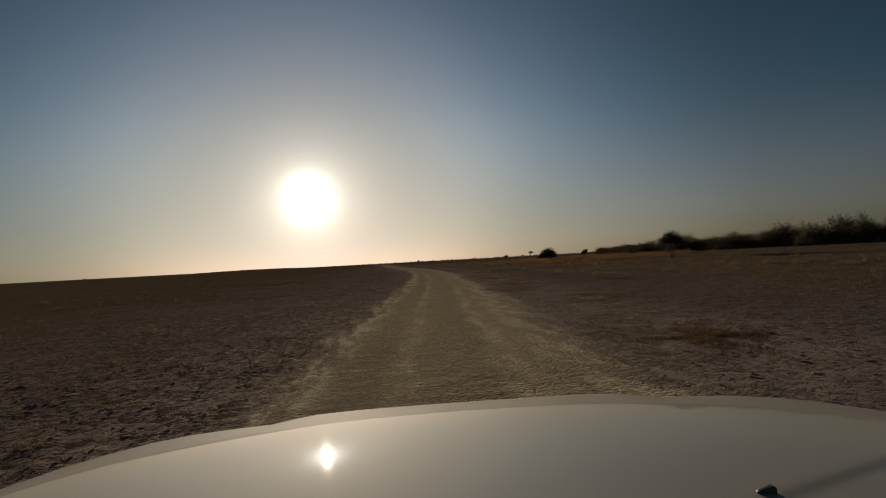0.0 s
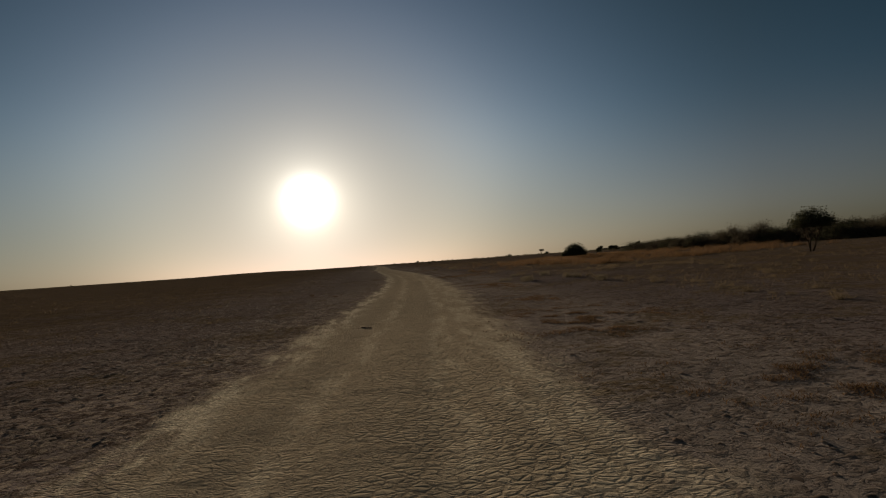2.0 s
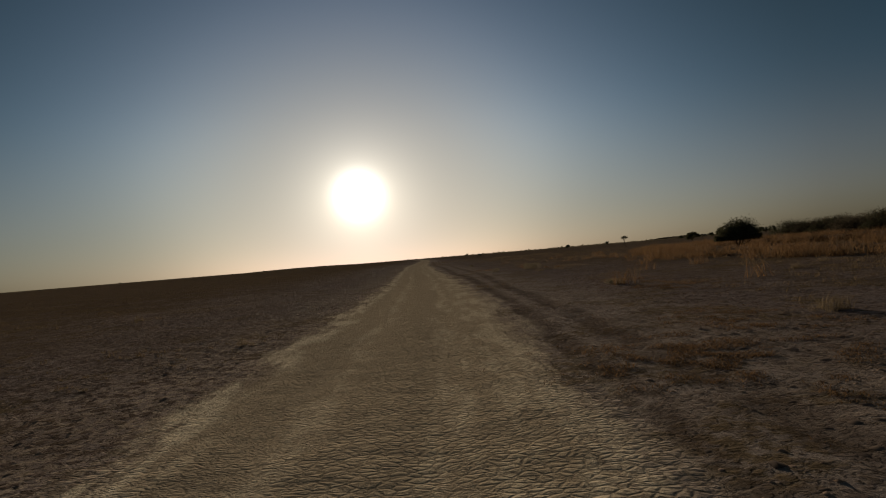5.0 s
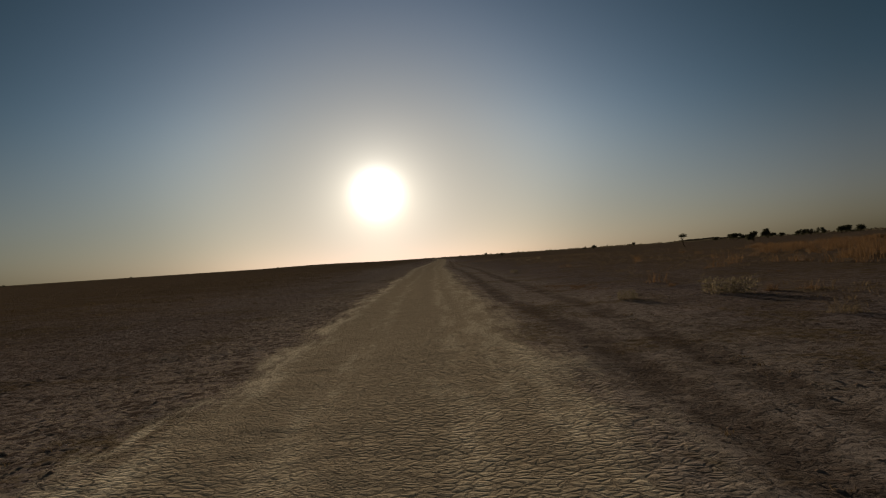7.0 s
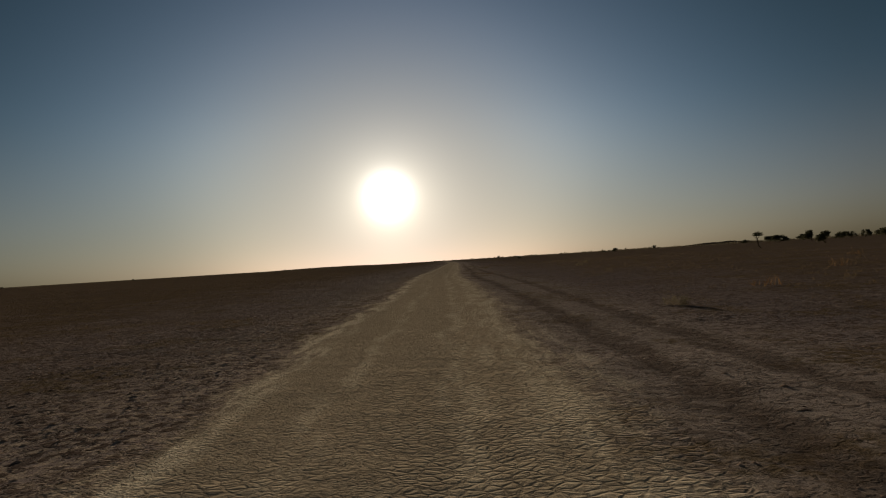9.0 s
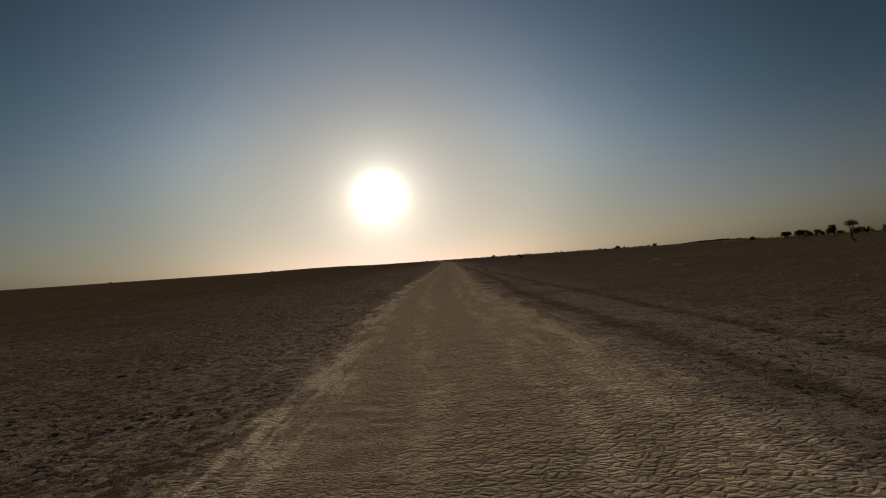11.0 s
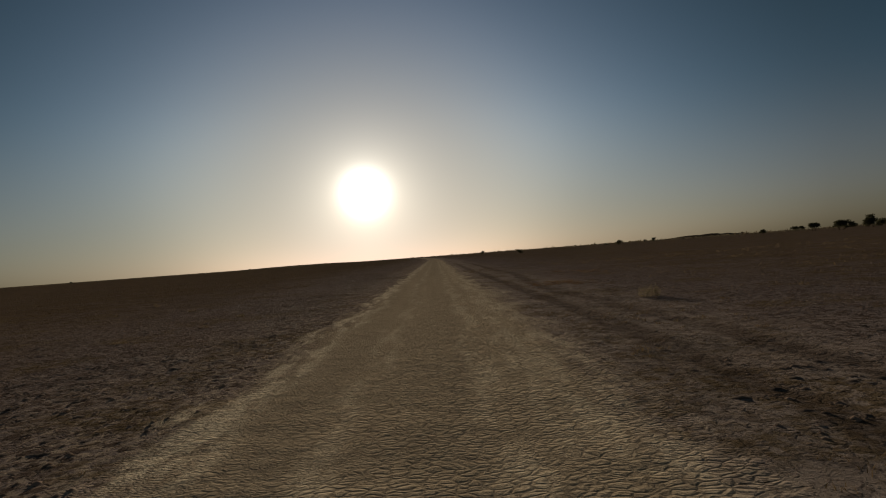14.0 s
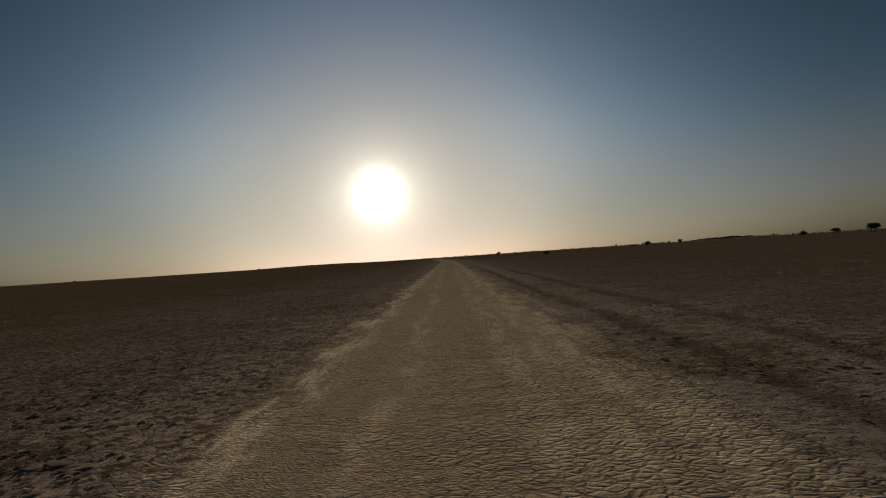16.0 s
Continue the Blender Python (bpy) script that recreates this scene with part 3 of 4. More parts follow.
for k in range(26):
    y = 78 + 100 * k / 26 + rng.uniform(-1.5, 1.5)
    spots.append((float(np.interp(y, [60, 110, 140, 176], [79, 71, 69, 75])) + rng.uniform(-1, 2), y, rng.uniform(0.5, 0.75)))
for n, (x, y, tall) in enumerate(spots):
    k = kinds[n % 6]
    m = (rng.uniform(1.0, 1.6), rng.uniform(1.0, 1.6), tall)
    if n < 6:
        put(k, x, y, rng.uniform(0, 360), tall * 1.1)
    else:
        put_copy(k, x, y, rng.uniform(0, 360), m)
bare = woody("bare_tree", 51, 6.4, 4.0, 2, 4, 0, 0.1, LEAF, DEAD, label="tall leafless dead tree standing in the thicket", category="tree")
put(bare, 83, 92, 10, 0.88)
for x, y, s in ((88, 91, 0.92), (80, 95, 0.78), (97, 84, 1.0)):
    put_copy(bare, x, y, x * 7, (s, s, s))

# small shrubs standing far off towards the horizon
far_kinds = [woody("distant_bush", 70 + k, 3.2, 5.0, 3, 2, 420, 0.42, LEAF, BARK, 0.12, 1.0, "small dark bush far away near the horizon", "bush") for k in range(3)]
far_spots = [(68.3, 806, 0.85), (45.9, 432, 0.42), (151.6, 622.4, 0.9), (147, 640, 0.6), (282, 574, 1.5), (268, 531, 0.9), (322, 588, 1.7), (455, 721, 2.6), (520, 963, 1.8), (300, 560, 1.2), (320, 575, 1.3), (335, 560, 1.5), (360, 590, 1.8), (290, 520, 1.2),
             (380, 600, 1.4), (410, 640, 1.6), (118, 300, 0.8), (330, 690, 1.2), (250, 800, 1.0), (-420, 900, 0.7), (-300, 1200, 0.8), (-520, 800, 0.7)]
for n, (x, y, s) in enumerate(far_spots):
    k = far_kinds[n % 3]
    tagged(k, group="distant bushes")
    if n < 3:
        put(k, x, y, n * 50, s)
    else:
        put_copy(k, x, y, n * 77, (s, s, s * rng.uniform(0.8, 1.2)))

# a dark seam of scrub along the horizon
n = 16000
az = np.radians(rng.uniform(-62, 62, n))
dist = rng.uniform(900, 1900, n)
thick = np.interp(np.degrees(az), [-62, -20, -3, 8, 25, 62], [0.30, 0.26, 0.34, 0.8, 1.0, 1.0])
lift = ease(value_noise(az * 900, dist * 0.004, 3.0) + 0.5 * value_noise(az * 3000, dist * 0.01, 3.0), -0.5, 1.0)
mid = np.stack([np.sin(az) * dist, np.cos(az) * dist, rng.uniform(0, 1, n) ** 1.3 * 3.6 * thick * lift], 1)
lv, lf = leaves(mid, 1.7, rng)
ground_z = np.repeat(mid[:, 2], 4)
lv[:, 2] = np.maximum(ground_z + (lv[:, 2] - ground_z) * np.repeat(0.25 + 0.5 * thick, 4), -0.5)
quad = lv.reshape(-1, 4, 3)
quad[np.arange(len(quad)), quad[:, :, 2].argmin(1), 2] = -0.6
tagged(mesh_object("distant_scrub", lv, lf, LEAF_DRY), "dark line of low scrub along the horizon", "scrub", kind="stuff")

# low scrub-covered rises far off


def low_rise(x, y, along_x, along_y, tall, seed, cover):
    w, d = np.meshgrid(np.linspace(-1, 1, 90), np.linspace(-1, 1, 14))
    rise = tall * np.clip(1 - w ** 2, 0, 1) ** 1.3 * np.clip(1 - d ** 2, 0, 1) * (1 + 0.25 * value_noise(w * 9 + seed, d * 3, 1.0) + 0.1 * value_noise(w * 40, d * 5 + seed, 1.0)) - 0.4
    v = np.stack([x + w * along_x + d * 90, y + w * along_y + d * 160, rise], -1).reshape(-1, 3)
    a = (np.arange(13)[:, None] * 90 + np.arange(89)[None]).ravel()
    tagged(mesh_object("low_rise", v, np.stack([a, a + 1, a + 91, a + 90], 1), cover, None, True), "low scrub-covered rise on the horizon", "hill", kind="structure")


low_rise(1040, 2256, 150, -72, 9.0, 0, HEATH)
low_rise(-440, 2330, 215, 40, 4.0, 5, HAZED_RISE)

# tall golden grass round the bush and before the thicket
n = 2400
gy = rng.uniform(92, 184, n)
inner = np.interp(gy, [92, 105, 120, 145, 160, 184], [33, 29, 26, 36, 41, 53])
gx = inner + rng.uniform(0, 1, n) ** 1.3 * np.interp(gy, [94, 120, 150, 184], [26, 44, 36, 22])
gx += 4.0 * value_noise(gx, gy, 6.0) - np.where(rng.uniform(0, 1, n) < 0.18, rng.exponential(4.0, n), 0)
clump = value_noise(gx, gy, 4.5) + 0.6 * value_noise(gx, gy, 1.6)
keep = clump + rng.uniform(-0.5, 0.9, n) > 0.0
gx, gy, clump = gx[keep], gy[keep], clump[keep]
per = 42
cx, cy = np.repeat(gx, per), np.repeat(gy, per)
size = np.repeat(rng.uniform(0.55, 1.15, len(gx)) * (0.85 + 0.2 * clump), per)
a, r = rng.uniform(0, 2 * np.pi, len(cx)), rng.uniform(0, 1, len(cx)) ** 0.7 * 0.6
roots = np.stack([cx + np.cos(a) * r, cy + np.sin(a) * r, np.repeat(plain_height(gx, gy), per) - 0.03], 1)
v, f = blades(roots, rng.uniform(0.3, 1.1, len(cx)) * size, rng.uniform(0.15, 1.1, len(cx)), rng.uniform(0.012, 0.026, len(cx)), rng)
tagged(mesh_object("tall_grass", v, f, STRAW), "tall golden dry grass in loose tussocks", "grass", kind="stuff")

# loose clods of crust beside the track
n = 150000
ky = rng.uniform(0, 262, n)
ku = np.where(rng.uniform(0, 1, n) < 0.58, -1, 1) * (2.5 + rng.gamma(1.5, 2.6, n))
kx = track_x(ky) + ku
thin = np.where(ku > 0, 0.35, 0.0) * (np.abs(ku) < 6.5)
keep = (value_noise(kx, ky, 0.8) + 0.7 * value_noise(kx, ky, 4.0) + rng.uniform(-0.5, 0.7, n) - thin > -0.1) & (np.abs(ku) < 13)
kx, ky = kx[keep][:52000], ky[keep][:52000]
n = len(kx)
ring = np.array([[np.cos(a), np.sin(a), -0.35] for a in np.linspace(0, 2 * np.pi, 6)[:-1]])
shape = np.concatenate([ring, [[0, 0, 0.75]]])
size = np.minimum(0.015 + rng.exponential(0.010, n), 0.045)
v = shape[None] * (1 + 0.3 * np.clip(rng.normal(size=(n, 6, 3)), -1.5, 1.5)) * size[:, None, None] * np.array([1.25, 1.1, 0.5])
v += np.stack([kx, ky, plain_height(kx, ky)], 1)[:, None]
tri = [(k, (k + 1) % 5, 5) for k in range(5)]
f = (np.arange(n) * 6)[:, None, None] + np.array(tri)[None]
tagged(mesh_object("soil_clods", v.reshape(-1, 3), f.reshape(-1, 3), CLOD, None, True), "loose dark clods of dried crust beside the track", "soil", kind="stuff")

# small flat cushions of dried growth on the crust
n = 260000
cy_ = rng.uniform(-1, 266, n)
cu_ = np.where(rng.uniform(0, 1, n) < 0.6, -1, 1) * (2.7 + rng.gamma(1.7, 3.0, n))
cx_ = track_x(cy_) + cu_
bare = np.where(cu_ > 0, 0.35, 0.0) * (1 - ease(np.abs(cu_), 5.0, 8.0))
keep = (value_noise(cx_, cy_, 0.9) + 0.7 * value_noise(cx_, cy_, 4.0) + rng.uniform(-0.6, 0.6, n) - bare > 0.15) & (np.abs(cu_) < 18)
cx_, cy_ = cx_[keep][:60000], cy_[keep][:60000]
n = len(cx_)
dome = np.array([[np.cos(a), np.sin(a), -0.25] for a in np.linspace(0, 2 * np.pi, 7)[:-1]] + [[0, 0, 0.7]])
wide = np.minimum(0.016 + rng.exponential(0.015, n), 0.065)
v = dome[None] * (1 + 0.4 * np.clip(rng.normal(size=(n, 7, 3)), -1.5, 1.5)) * wide[:, None, None] * np.array([1.4, 1.0, 0.24])
v += np.stack([cx_, cy_, plain_height(cx_, cy_)], 1)[:, None]
f = (np.arange(n) * 7)[:, None, None] + np.array([(k, (k + 1) % 6, 6) for k in range(6)])[None]
tagged(mesh_object("dried_cushions", v.reshape(-1, 3), f.reshape(-1, 3), CUSHION), "small dark cushions of dried growth on pale crust", "plants", kind="stuff")

# low stubble over the plain
n = 19000
sy = rng.uniform(-2, 268, n)
su = np.where(rng.uniform(0, 1, n) < 0.62, 2.7 + rng.exponential(8, n), -2.7 - rng.exponential(8, n))
sx = track_x(sy) + su
patch = value_noise(sx, sy, 2.4) + 0.8 * value_noise(sx, sy, 8.0) + 0.4 * value_noise(sx, sy, 0.8)
keep = (patch > 0.55) & (np.abs(su) < 45)
sx, sy, patch = sx[keep], sy[keep], patch[keep]
per = 14
cx, cy = np.repeat(sx, per), np.repeat(sy, per)
tall = np.repeat(0.5 + np.clip(patch - 0.55, 0, 0.8), per)
roots = np.stack([cx + rng.normal(0, 0.05, len(cx)), cy + rng.normal(0, 0.05, len(cx)), np.repeat(plain_height(sx, sy), per) - 0.01], 1)
v, f = blades(roots, rng.uniform(0.03, 0.09, len(cx)) * tall, rng.uniform(0.3, 1.0, len(cx)), rng.uniform(0.005, 0.011, len(cx)), rng)
tagged(mesh_object("stubble", v, f, LOW), "short dry stubble in patches on crusted soil", "grass", kind="stuff")


# a thin cover of short grass further from the track
n = 18000
ty = np.where(rng.uniform(0, 1, n) < 0.70, rng.uniform(8, 125, n), rng.uniform(120, 275, n))
tu = np.where(rng.uniform(0, 1, n) < 0.88, 7.5 + rng.gamma(2.0, 8.0, n), -8.0 - rng.gamma(2.0, 8.0, n))
tx = track_x(ty) + tu
keep = (value_noise(tx, ty, 7.0) + 0.7 * value_noise(tx, ty, 2.2) + 0.02 * np.abs(tu) + rng.uniform(-0.3, 0.3, n) > 0.3) & (np.abs(tu) < 60)
tx, ty = tx[keep], ty[keep]
per = 8
cx, cy = np.repeat(tx, per), np.repeat(ty, per)
tall = np.repeat(rng.uniform(0.4, 1.0, len(tx)) ** 1.5, per)
roots = np.stack([cx + rng.normal(0, 0.11, len(cx)), cy + rng.normal(0, 0.11, len(cx)), np.repeat(plain_height(tx, ty), per) - 0.01], 1)
reach = np.repeat(np.abs(tx - track_x(ty)), per)
v, f = blades(roots, rng.uniform(0.05, 0.24, len(cx)) * tall, rng.uniform(0.3, 1.3, len(cx)), rng.uniform(0.6, 1.4, len(cx)) * (0.005 + 0.0006 * reach), rng)
tagged(mesh_object("short_grass", v, f, LOW), "thin cover of short straw-coloured grass on the plain", "grass", kind="stuff")

# low brown creeping plants in patches beside the track
mats = [(9.0, 42.4, 1.7), (9.3, 36.6, 1.5), (5.7, 9.8, 1.3), (6.9, 12.4, 1.5), (8.1, 19.5, 1.6), (10.5, 51.4, 1.3), (9.7, 46.0, 1.5), (10.6, 45.2, 1.4), (9.0, 45.0, 1.0), (11.2, 63.5, 0.8), (11.8, 60.6, 1.0), (11.8, 84.2, 1.0), (13.3, 84.4, 1.4), (9.5, 43.5, 1.7), (9.7, 37.0, 1.2), (8.4, 32.6, 0.9), (7.8, 29.2, 1.2), (6.8, 26.5, 1.2), (5.7, 9.2, 1.0), (12.7, 83.8, 1.6), (17.6, 100.8, 1.6), (17.3, 96.2, 1.8),
        (11.4, 62.5, 1.4), (13.3, 194.0, 1.2), (14.1, 231.0, 1.6), (16.9, 240.7, 1.8), (14.8, 87.0, 1.8), (15.2, 130.0, 1.6)]
px, py = [], []
for x, y, r in mats:
    k = int(620 * r)
    px.append(x + rng.normal(0, r * 0.55, k))
    py.append(y + rng.normal(0, r * 0.75, k))
px, py = np.concatenate(px), np.concatenate(py)
keep = value_noise(px, py, 0.38) + 0.5 * value_noise(px, py, 1.1) > 0.12
px, py = px[keep], py[keep]
per = 9
cx, cy = np.repeat(px, per), np.repeat(py, per)
roots = np.stack([cx + rng.normal(0, 0.06, len(cx)), cy + rng.normal(0, 0.06, len(cx)), np.repeat(plain_height(px, py), per) - 0.01], 1)
v, f = blades(roots, rng.uniform(0.018, 0.07, len(cx)), rng.uniform(0.6, 1.5, len(cx)), rng.uniform(0.005, 0.011, len(cx)), rng)
tagged(mesh_object("creeping_plants", v, f, RUST), "low reddish brown creeping plants in ragged patches", "plants", kind="stuff")


def tussock(name, seed, tall, wide, count, mat, label, category, leafy=0):
    """A clump of fine stalks, and for a saltbush also of tiny leaves."""
    r = np.random.RandomState(seed)
    thing = new(name)
    tufts = r.normal(0, wide * 0.24, (9, 2))
    grow = r.uniform(0.35, 1.0, 9)
    pick = r.randint(0, 9, count)
    roots = np.concatenate([tufts[pick] + r.normal(0, wide * 0.07, (count, 2)), np.full((count, 1), -0.03)], 1)
    v, f = blades(roots, (0.2 + 0.8 * r.uniform(0, 1, count) ** 1.4) * tall * grow[pick], r.uniform(0.2, 1.3, count), r.uniform(0.004, 0.008, count), r)
    mesh_object("grass_clump", v, f, mat, thing)
    if leafy:
        c = r.normal(size=(leafy, 3))
        c /= np.linalg.norm(c, axis=1)[:, None]
        c *= (r.uniform(0.3, 1, leafy) ** 0.5)[:, None]
        lump = 0.75 + 0.4 * np.sin(c[:, 0] * 4 + seed) * np.cos(c[:, 1] * 5 + seed) + 0.2 * np.sin(c[:, 0] * 11 + c[:, 2] * 7)
        hub = tufts[r.randint(0, 9, leafy)] * 1.3
        c = c * np.stack([lump * wide * 0.26, lump * wide * 0.26, lump * tall * 0.38], 1) + np.concatenate([hub, r.uniform(0.1, 0.45, (leafy, 1)) * tall], 1)
        c[:, 2] = np.abs(c[:, 2]) + 0.02
        lv, lf = leaves(c, 0.02, r)
        mesh_object("crown", lv, lf, mat, thing)
    return tagged(thing, label, category, "clumps on the plain")


pale = [tussock("saltbush", 80 + k, 0.55, 0.85, 160, PALE, "pale dry saltbush clump on bare crusted soil", "bush", 1500) for k in range(3)]
straw = [tussock("grass_tussock", 90 + k, 0.50, 0.7, 360, STUBBLE, "straw-coloured dry grass tussock", "grass") for k in range(3)]
rusty = [tussock("rusty_tussock", 95 + k, 0.50, 0.7, 360, RUST, "reddish brown dry grass tussock", "grass") for k in range(2)]
used = set()


def scatter(protos, spots):
    for n, (x, y, s) in enumerate(spots):
        p = protos[n % len(protos)]
        turn = (x * 37 + y * 11) % 360
        if p.name not in used:
            used.add(p.name)
            put(p, x, y, turn, s)
        else:
            put_copy(p, x, y, turn, (s * rng.uniform(0.75, 1.15), s * rng.uniform(0.75, 1.15), s * rng.uniform(0.9, 1.4)))


scatter(pale, [(16.9, 71.1, 0.72), (12.8, 66.1, 0.65), (13.9, 64.1, 0.86), (14.1, 65.6, 0.6), (16.9, 64.9, 0.86), (16.7, 60.0, 0.79), (17.5, 72.6, 0.6), (15.4, 73.4, 0.5), (14.9, 122.6, 0.72), (17.8, 122.7, 1.22), (15.3, 151.2, 0.65), (27.6, 30.5, 0.94),
               (14.2, 34.1, 0.86), (16.7, 99.5, 0.79), (14.8, 222, 0.79), (29.8, 221.4, 0.94), (25.1, 204.7, 0.65)])
scatter(straw, [(27.6, 45, 1.6), (29.1, 44.3, 1.3), (26.8, 39.3, 1.7), (28.9, 37.9, 1.8), (28.8, 35.4, 1.8), (30.9, 36.3, 1.5), (30.9, 31.6, 1.6), (22, 27.6, 0.9), (13.9, 32.4, 0.7),
                (-3.4, 6.1, 0.45), (-6.2, 17, 1.0), (22.8, 74.2, 1.3), (30, 83.7, 1.4), (16.6, 87.3, 1.2), (23.8, 98.8, 1.1), (17.3, 117.2, 0.9), (16.7, 87.6, 0.8),
                (24.5, 157.4, 0.6), (28.3, 218.8, 1.3), (29.1, 218.2, 1.2), (25.2, 219.3, 1.2), (1.9, 225.8, 0.5), (1.9, 222.8, 0.5), (-5.7, 236, 0.55), (16.1, 74.8, 1.2), (-2.4, 99.8, 1.0), (4.8, 89.5, 0.6)])
loose = []
# a ragged row of tussocks where the bare crust gives way to grass
for k in range(64):
    y = 33 + 34 * k / 64 + rng.uniform(-0.6, 0.6)
    loose.append((float(np.interp(y, [33, 46, 54, 66], [16.2, 16.4, 17.6, 17.4])) + rng.normal(0, 0.6), y, rng.uniform(0.35, 0.85)))
for k in range(24):
    loose.append((rng.normal(27.5, 2.0), rng.uniform(58, 86), rng.uniform(0.5, 1.2)))
for k in range(70):
    y = rng.uniform(24, 112)
    loose.append((rng.uniform(19, 46) + 0.05 * y, y, rng.uniform(0.4, 1.1)))
for k in range(36):
    y = rng.uniform(130, 268)
    loose.append((rng.uniform(20, 48), y, rng.uniform(0.3, 0.6)))
for k in range(26):
    y = rng.uniform(15, 265)
    loose.append((float(track_x(y)) - rng.uniform(7, 32), y, rng.uniform(0.25, 0.5)))
scatter(straw, loose)
scatter(rusty, [(2.5, 62.6, 0.66), (1.0, 65.4, 0.63), (18.1, 124, 0.84), (18.9, 122.4, 0.91), (19.8, 122.3, 0.84), (17.8, 126.7, 0.63), (24.3, 137.7, 0.77), (27.4, 141.2, 0.70), (24.4, 131.2, 0.70), (28.5, 123.6, 0.91), (16.7, 115.4, 0.49), (9.3, 43.9, 0.35)])


# single dark clods and low mounds of crust that stand out on the plain


def dirt_clod(seed, wide, tall):
    r = np.random.RandomState(seed)
    bm = bmesh.new()
    bmesh.ops.create_icosphere(bm, subdivisions=3, radius=0.5)
    for v in bm.verts:
        c = v.co
        k = 1 + 0.35 * noise.noise(c * 3 + Vector((seed, 0, 0))) + 0.18 * noise.noise(c * 8 + Vector((0, seed, 0))) + 0.12 * noise.noise(c * 19 + Vector((seed, seed, 0)))
        v.co = Vector((c.x * k * wide, c.y * k * wide * 0.8, max(c.z * k, -0.12) * tall))
    me = bpy.data.meshes.new("dirt_clod")
    bm.to_mesh(me)
    bm.free()
    me.materials.append(CLOD)
    return tagged(new("dirt_clod", me), "dark rough clod of dried mud lying on the plain", "clod", "clods on the plain")


clods = [dirt_clod(k, 0.20, 0.06) for k in range(4)]
clod_spots = [(4.0, 46.0, 0.7), (4.1, 46.15, 0.6), (4.25, 46.2, 0.8), (4.4, 46.1, 0.7), (4.7, 45.6, 1.0), (3.6, 46.9, 0.8), (11.7, 82.6, 1.7), (11.1, 83.2, 1.4), (12.6, 83.8, 1.5),
              (11.6, 142.4, 0.9), (12.2, 142.3, 1.2), (14.0, 144.7, 1.5), (13.2, 221.8, 1.4), (12.6, 221.3, 1.2), (4.3, 60.5, 1.4), (2.4, 64.3, 1.6), (3.9, 63.4, 2.0), (12.5, 197.1, 0.9),
              (12.7, 196.8, 1.1), (14.6, 75.8, 0.5), (14.75, 75.7, 0.5), (14.6, 74.9, 0.5), (13.4, 71.4, 1.1), (14.8, 70.8, 2.4), (-0.3, 84.6, 2.0), (-0.5, 128.5, 2.2), (12.3, 236.7, 1.5),
              (16.1, 259.3, 2.2), (16.7, 261.2, 2.0), (14.7, 242.9, 1.6), (16.6, 253.1, 1.6), (0.5, 220.2, 1.6)]
for k, (x, y, size) in enumerate(clod_spots):
    c = clods[k % 4]
    if k < 4:
        put(c, x, y, k * 70, size, 0.01)
    else:
        put_copy(c, x, y, k * 47, (size, size, 0.5 * size ** 0.5))

# ---- the car at the start of the drive: its bonnet lies below the camera ----
CAR = new("off_road_car")
tagged(CAR, "white off-road car with a wide dusty bonnet, standing on the track", "car")
CAR.matrix_basis = pose(0, 0, 0.02, 0, -1.2, -7.9)
MID = 0.044
# half of the bonnet's plan: its flat top, and outside it the rolled rim of front edge and wing
TOP_K = [0, 0.26, 0.39, 0.435, 0.48, 0.54, 0.61, 0.68, 0.74, 0.783, 0.818, 0.835, 0.844, 0.844]
TOP_Y = [1.279, 1.270, 1.244, 1.231, 1.218, 1.192, 1.148, 1.079, 1.0, 0.914, 0.783, 0.566, 0.26, 0.0]
RIM_K = [0, 0.287, 0.40, 0.452, 0.505, 0.592, 0.696, 0.783, 0.853, 0.914, 0.957, 0.992, 1.0, 1.0]
RIM_Y = [1.605, 1.60, 1.583, 1.553, 1.512, 1.496, 1.470, 1.422, 1.349, 1.266, 1.175, 0.957, 0.522, 0.0]
RIM_Z = 1.18


def bonnet_z(x, y):
    k = abs(x - MID)
    z = 1.310 - 0.041 * (y - 0.435) - 0.050 * (y - 0.435) ** 2 - 0.052 * k ** 2
    # the shut line at the back, where the skin steps down to the scuttle
    return float(z - 0.002 * (1 - ease(y - 0.655 - 0.577 * (k - 0.36), -0.022, 0.0)))


def loft(bm, rows):
    """Joins rows of points into one skin."""
    vs = [[bm.verts.new(p) for p in row] for row in rows]
    for a, b in zip(vs, vs[1:]):
        for k in range(len(a) - 1):
            bm.faces.new((a[k], a[k + 1], b[k + 1], b[k]))


def block(bm, x0, x1, y0, y1, z0, z1, soft=0.03):
    r = bmesh.ops.create_cube(bm, size=1.0)
    for v in r["verts"]:
        v.co = Vector(((x0 + x1) / 2 + v.co.x * (x1 - x0), (y0 + y1) / 2 + v.co.y * (y1 - y0), (z0 + z1) / 2 + v.co.z * (z1 - z0)))
    edges = {e for v in r["verts"] for e in v.link_edges}
    bmesh.ops.bevel(bm, geom=list(edges), offset=soft, segments=3, affect="EDGES", profile=0.5)


fine = np.linspace(0, 13, 105)
top = np.stack([np.interp(fine, range(14), TOP_K), np.interp(fine, range(14), TOP_Y)], 1)
rim = np.stack([np.interp(fine, range(14), RIM_K), np.interp(fine, range(14), RIM_Y)], 1)


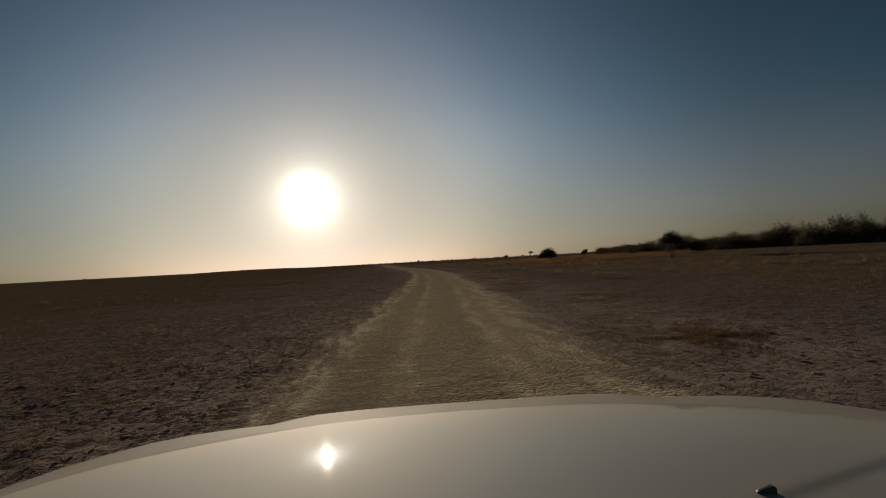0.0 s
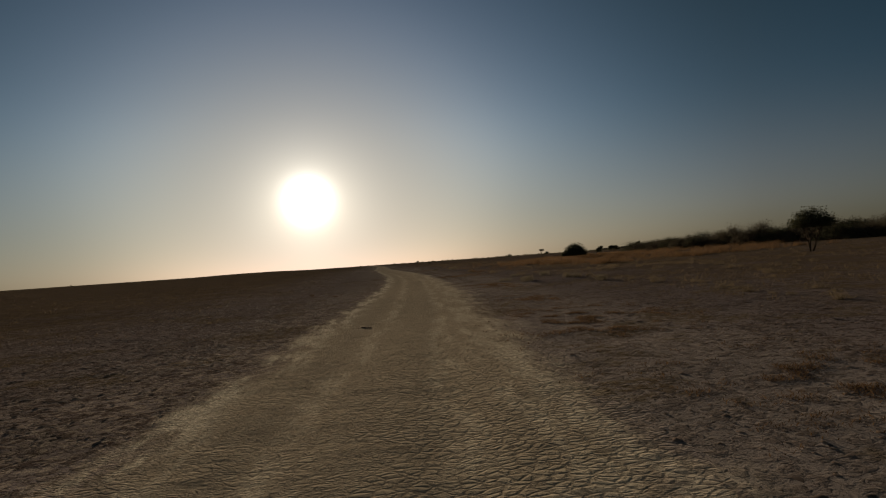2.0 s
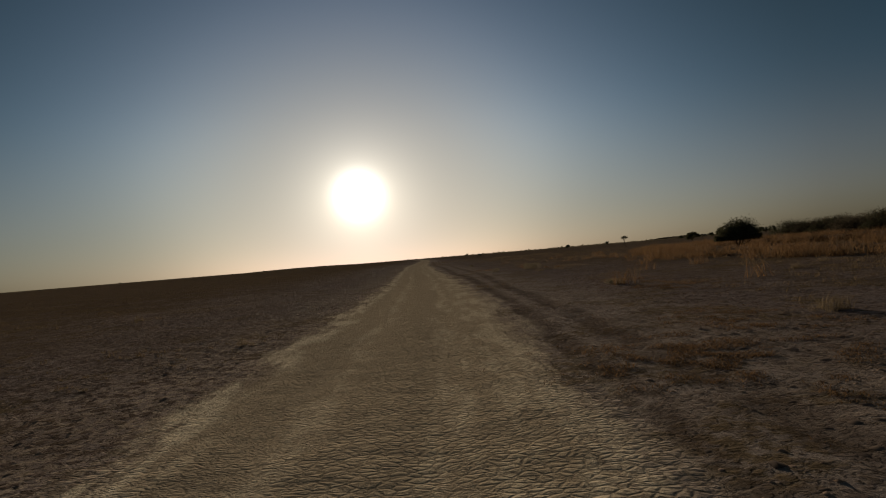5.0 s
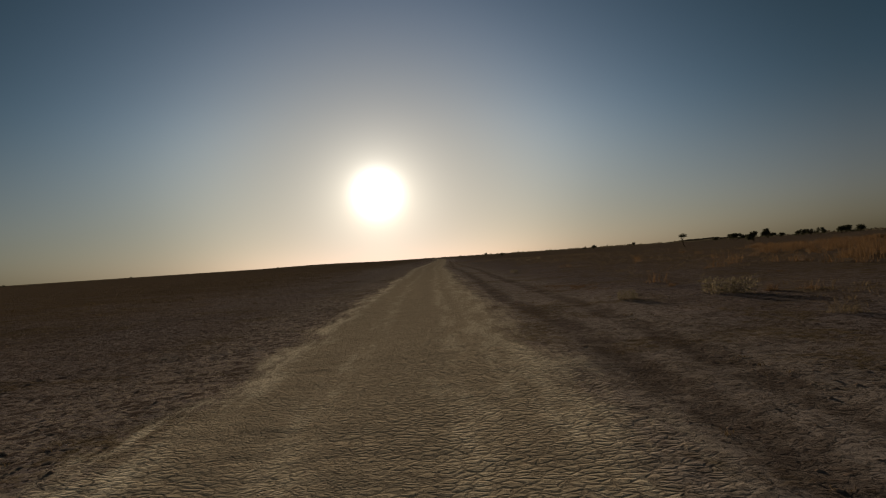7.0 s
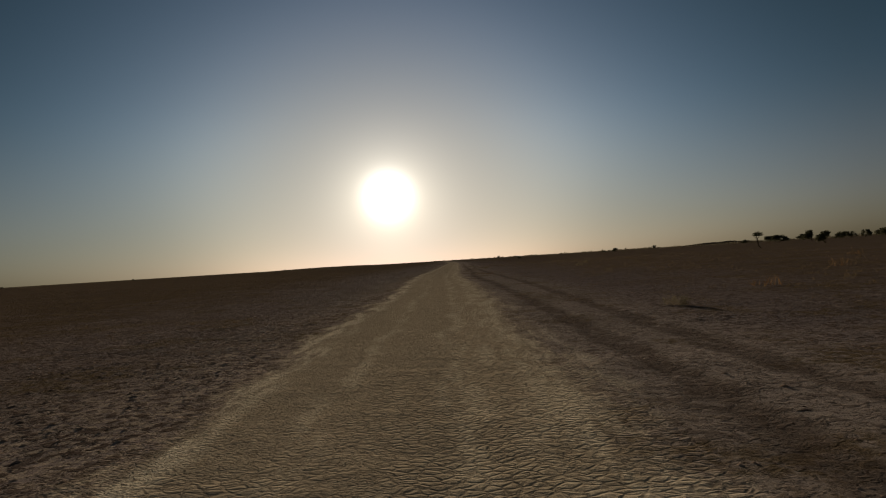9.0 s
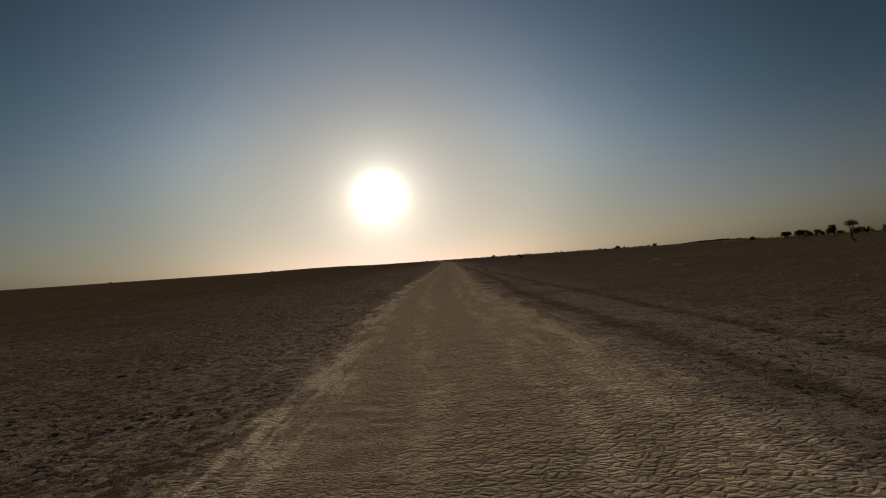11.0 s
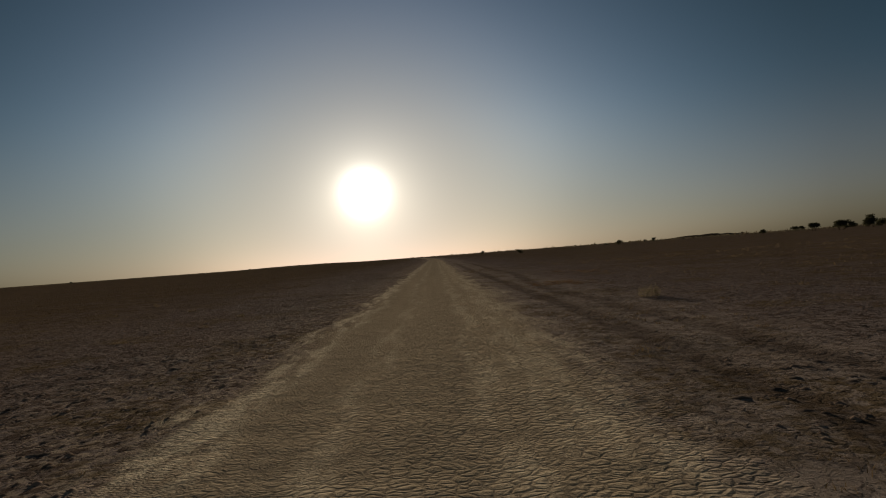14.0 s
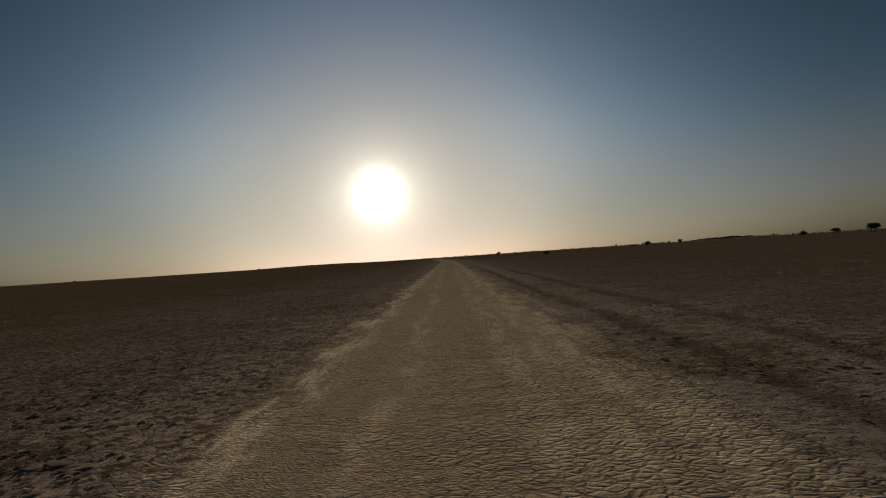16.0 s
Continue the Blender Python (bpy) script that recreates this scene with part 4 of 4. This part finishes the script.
def rim_rows(sgn, a, b):
    """The rolled rim of one side, from the flat top outwards and down."""
    rows = []
    for w in (-0.04, 0.0, 0.04, 0.2, 0.4, 0.6, 0.8, 0.92):
        row = []
        for (k0, y0), (k1, y1) in zip(top[a:b], rim[a:b]):
            z0 = bonnet_z(MID + k0, y0)
            lip = max(w, 0.0)
            row.append((MID + sgn * (k0 + w * (k1 - k0)), y0 + w * (y1 - y0), z0 - 0.001 * (w > 0) + (RIM_Z - z0) * (lip * 0.92 + 0.08 * lip ** 2) - 0.0035 * (w < 0)))
        rows.append(row)
    for w, drop in ((0.97, 0.004), (1.0, 0.012), (1.012, 0.03), (1.015, 0.10), (1.01, 0.30)):
        rows.append([(MID + sgn * (k0 + w * (k1 - k0)), y0 + w * (y1 - y0), RIM_Z - drop) for (k0, y0), (k1, y1) in zip(top[a:b], rim[a:b])])
    return rows


bm = bmesh.new()
rows = []
for k in np.linspace(0, 1, 90):
    row = []
    for x in np.linspace(-0.80, 0.80, 121):
        end = float(np.interp(abs(x), top[:, 0][:90], top[:, 1][:90])) - 0.002
        y = 0.30 + k * (end - 0.30)
        row.append((MID + x, y, bonnet_z(MID + x, y)))
    rows.append(row)
loft(bm, rows)
for sgn in (-1, 1):
    loft(bm, rim_rows(sgn, 0, 41))
bmesh.ops.remove_doubles(bm, verts=bm.verts, dist=0.0004)
part("bonnet", bm, PAINT, CAR)
for sgn in (-1, 1):
    bm = bmesh.new()
    loft(bm, rim_rows(sgn, 40, 105))
    part("wing", bm, PAINT, CAR)
    bm = bmesh.new()
    block(bm, MID + sgn * 0.56 - 0.13, MID + sgn * 0.56 + 0.13, 1.44, 1.6, 0.86, 1.03, 0.04)
    part("headlight", bm, GLASS, CAR, "clear headlight")
bm = bmesh.new()
block(bm, MID - 0.42, MID + 0.42, 1.5, 1.6, 0.86, 1.06, 0.03)
part("grille", bm, PLASTIC, CAR, "dark plastic grille")
bm = bmesh.new()
block(bm, MID - 0.86, MID + 0.86, 1.42, 1.72, 0.48, 0.78, 0.07)
part("bumper", bm, PAINT, CAR)
bm = bmesh.new()
block(bm, MID - 0.84, MID + 0.84, -2.9, 1.45, 0.42, 0.86, 0.06)
block(bm, MID - 0.86, MID + 0.86, -2.95, 0.0, 0.6, 1.16, 0.06)
part("body", bm, PAINT, CAR)
bm = bmesh.new()
block(bm, MID - 0.80, MID + 0.80, 0.05, 0.32, 1.20, 1.285, 0.02)
part("cowl", bm, PLASTIC, CAR, "dark plastic cowl below the windscreen")
bm = bmesh.new()
block(bm, -0.0105, 0.0105, -0.007, 0.007, -0.006, 0.006, 0.003)
for v in bm.verts:
    near = min(1.0, max(0.0, (0.0115 - v.co.x) / 0.023))
    v.co.y *= 1 - 0.55 * near
    v.co.z = v.co.z * (1 - 0.45 * near) - 0.002 * near
bmesh.ops.transform(bm, matrix=pose(0.367, 0.642, bonnet_z(0.367, 0.642) + 0.002, 0, 0, 8), verts=bm.verts)
part("washer_nozzle", bm, PLASTIC, CAR, "small dark washer nozzle")
for x, y in ((-0.76, 0.95), (0.76, 0.95), (-0.76, -1.9), (0.76, -1.9)):
    hub = new("wheel")
    hub.parent = CAR
    hub.matrix_basis = pose(MID + x, y, 0.385, 0, 90, 0)
    bm = bmesh.new()
    ring = [(0.22, -0.10), (0.33, -0.125), (0.375, -0.10), (0.385, -0.05), (0.385, 0.05), (0.375, 0.10), (0.33, 0.125), (0.22, 0.10), (0.22, -0.10)]
    loft(bm, [[(r * math.cos(a), r * math.sin(a), z) for r, z in ring] for a in np.linspace(0, 2 * math.pi, 37)])
    bmesh.ops.remove_doubles(bm, verts=bm.verts, dist=0.0005)
    part("tyre", bm, RUBBER, hub)
    bm = bmesh.new()
    ring = [(0.001, 0.05), (0.07, 0.055), (0.10, 0.02), (0.19, 0.03), (0.225, 0.08), (0.225, -0.08), (0.19, -0.03), (0.001, -0.03)]
    loft(bm, [[(r * math.cos(a), r * math.sin(a), z) for r, z in ring] for a in np.linspace(0, 2 * math.pi, 25)])
    bmesh.ops.remove_doubles(bm, verts=bm.verts, dist=0.0005)
    part("rim", bm, STEEL, hub)
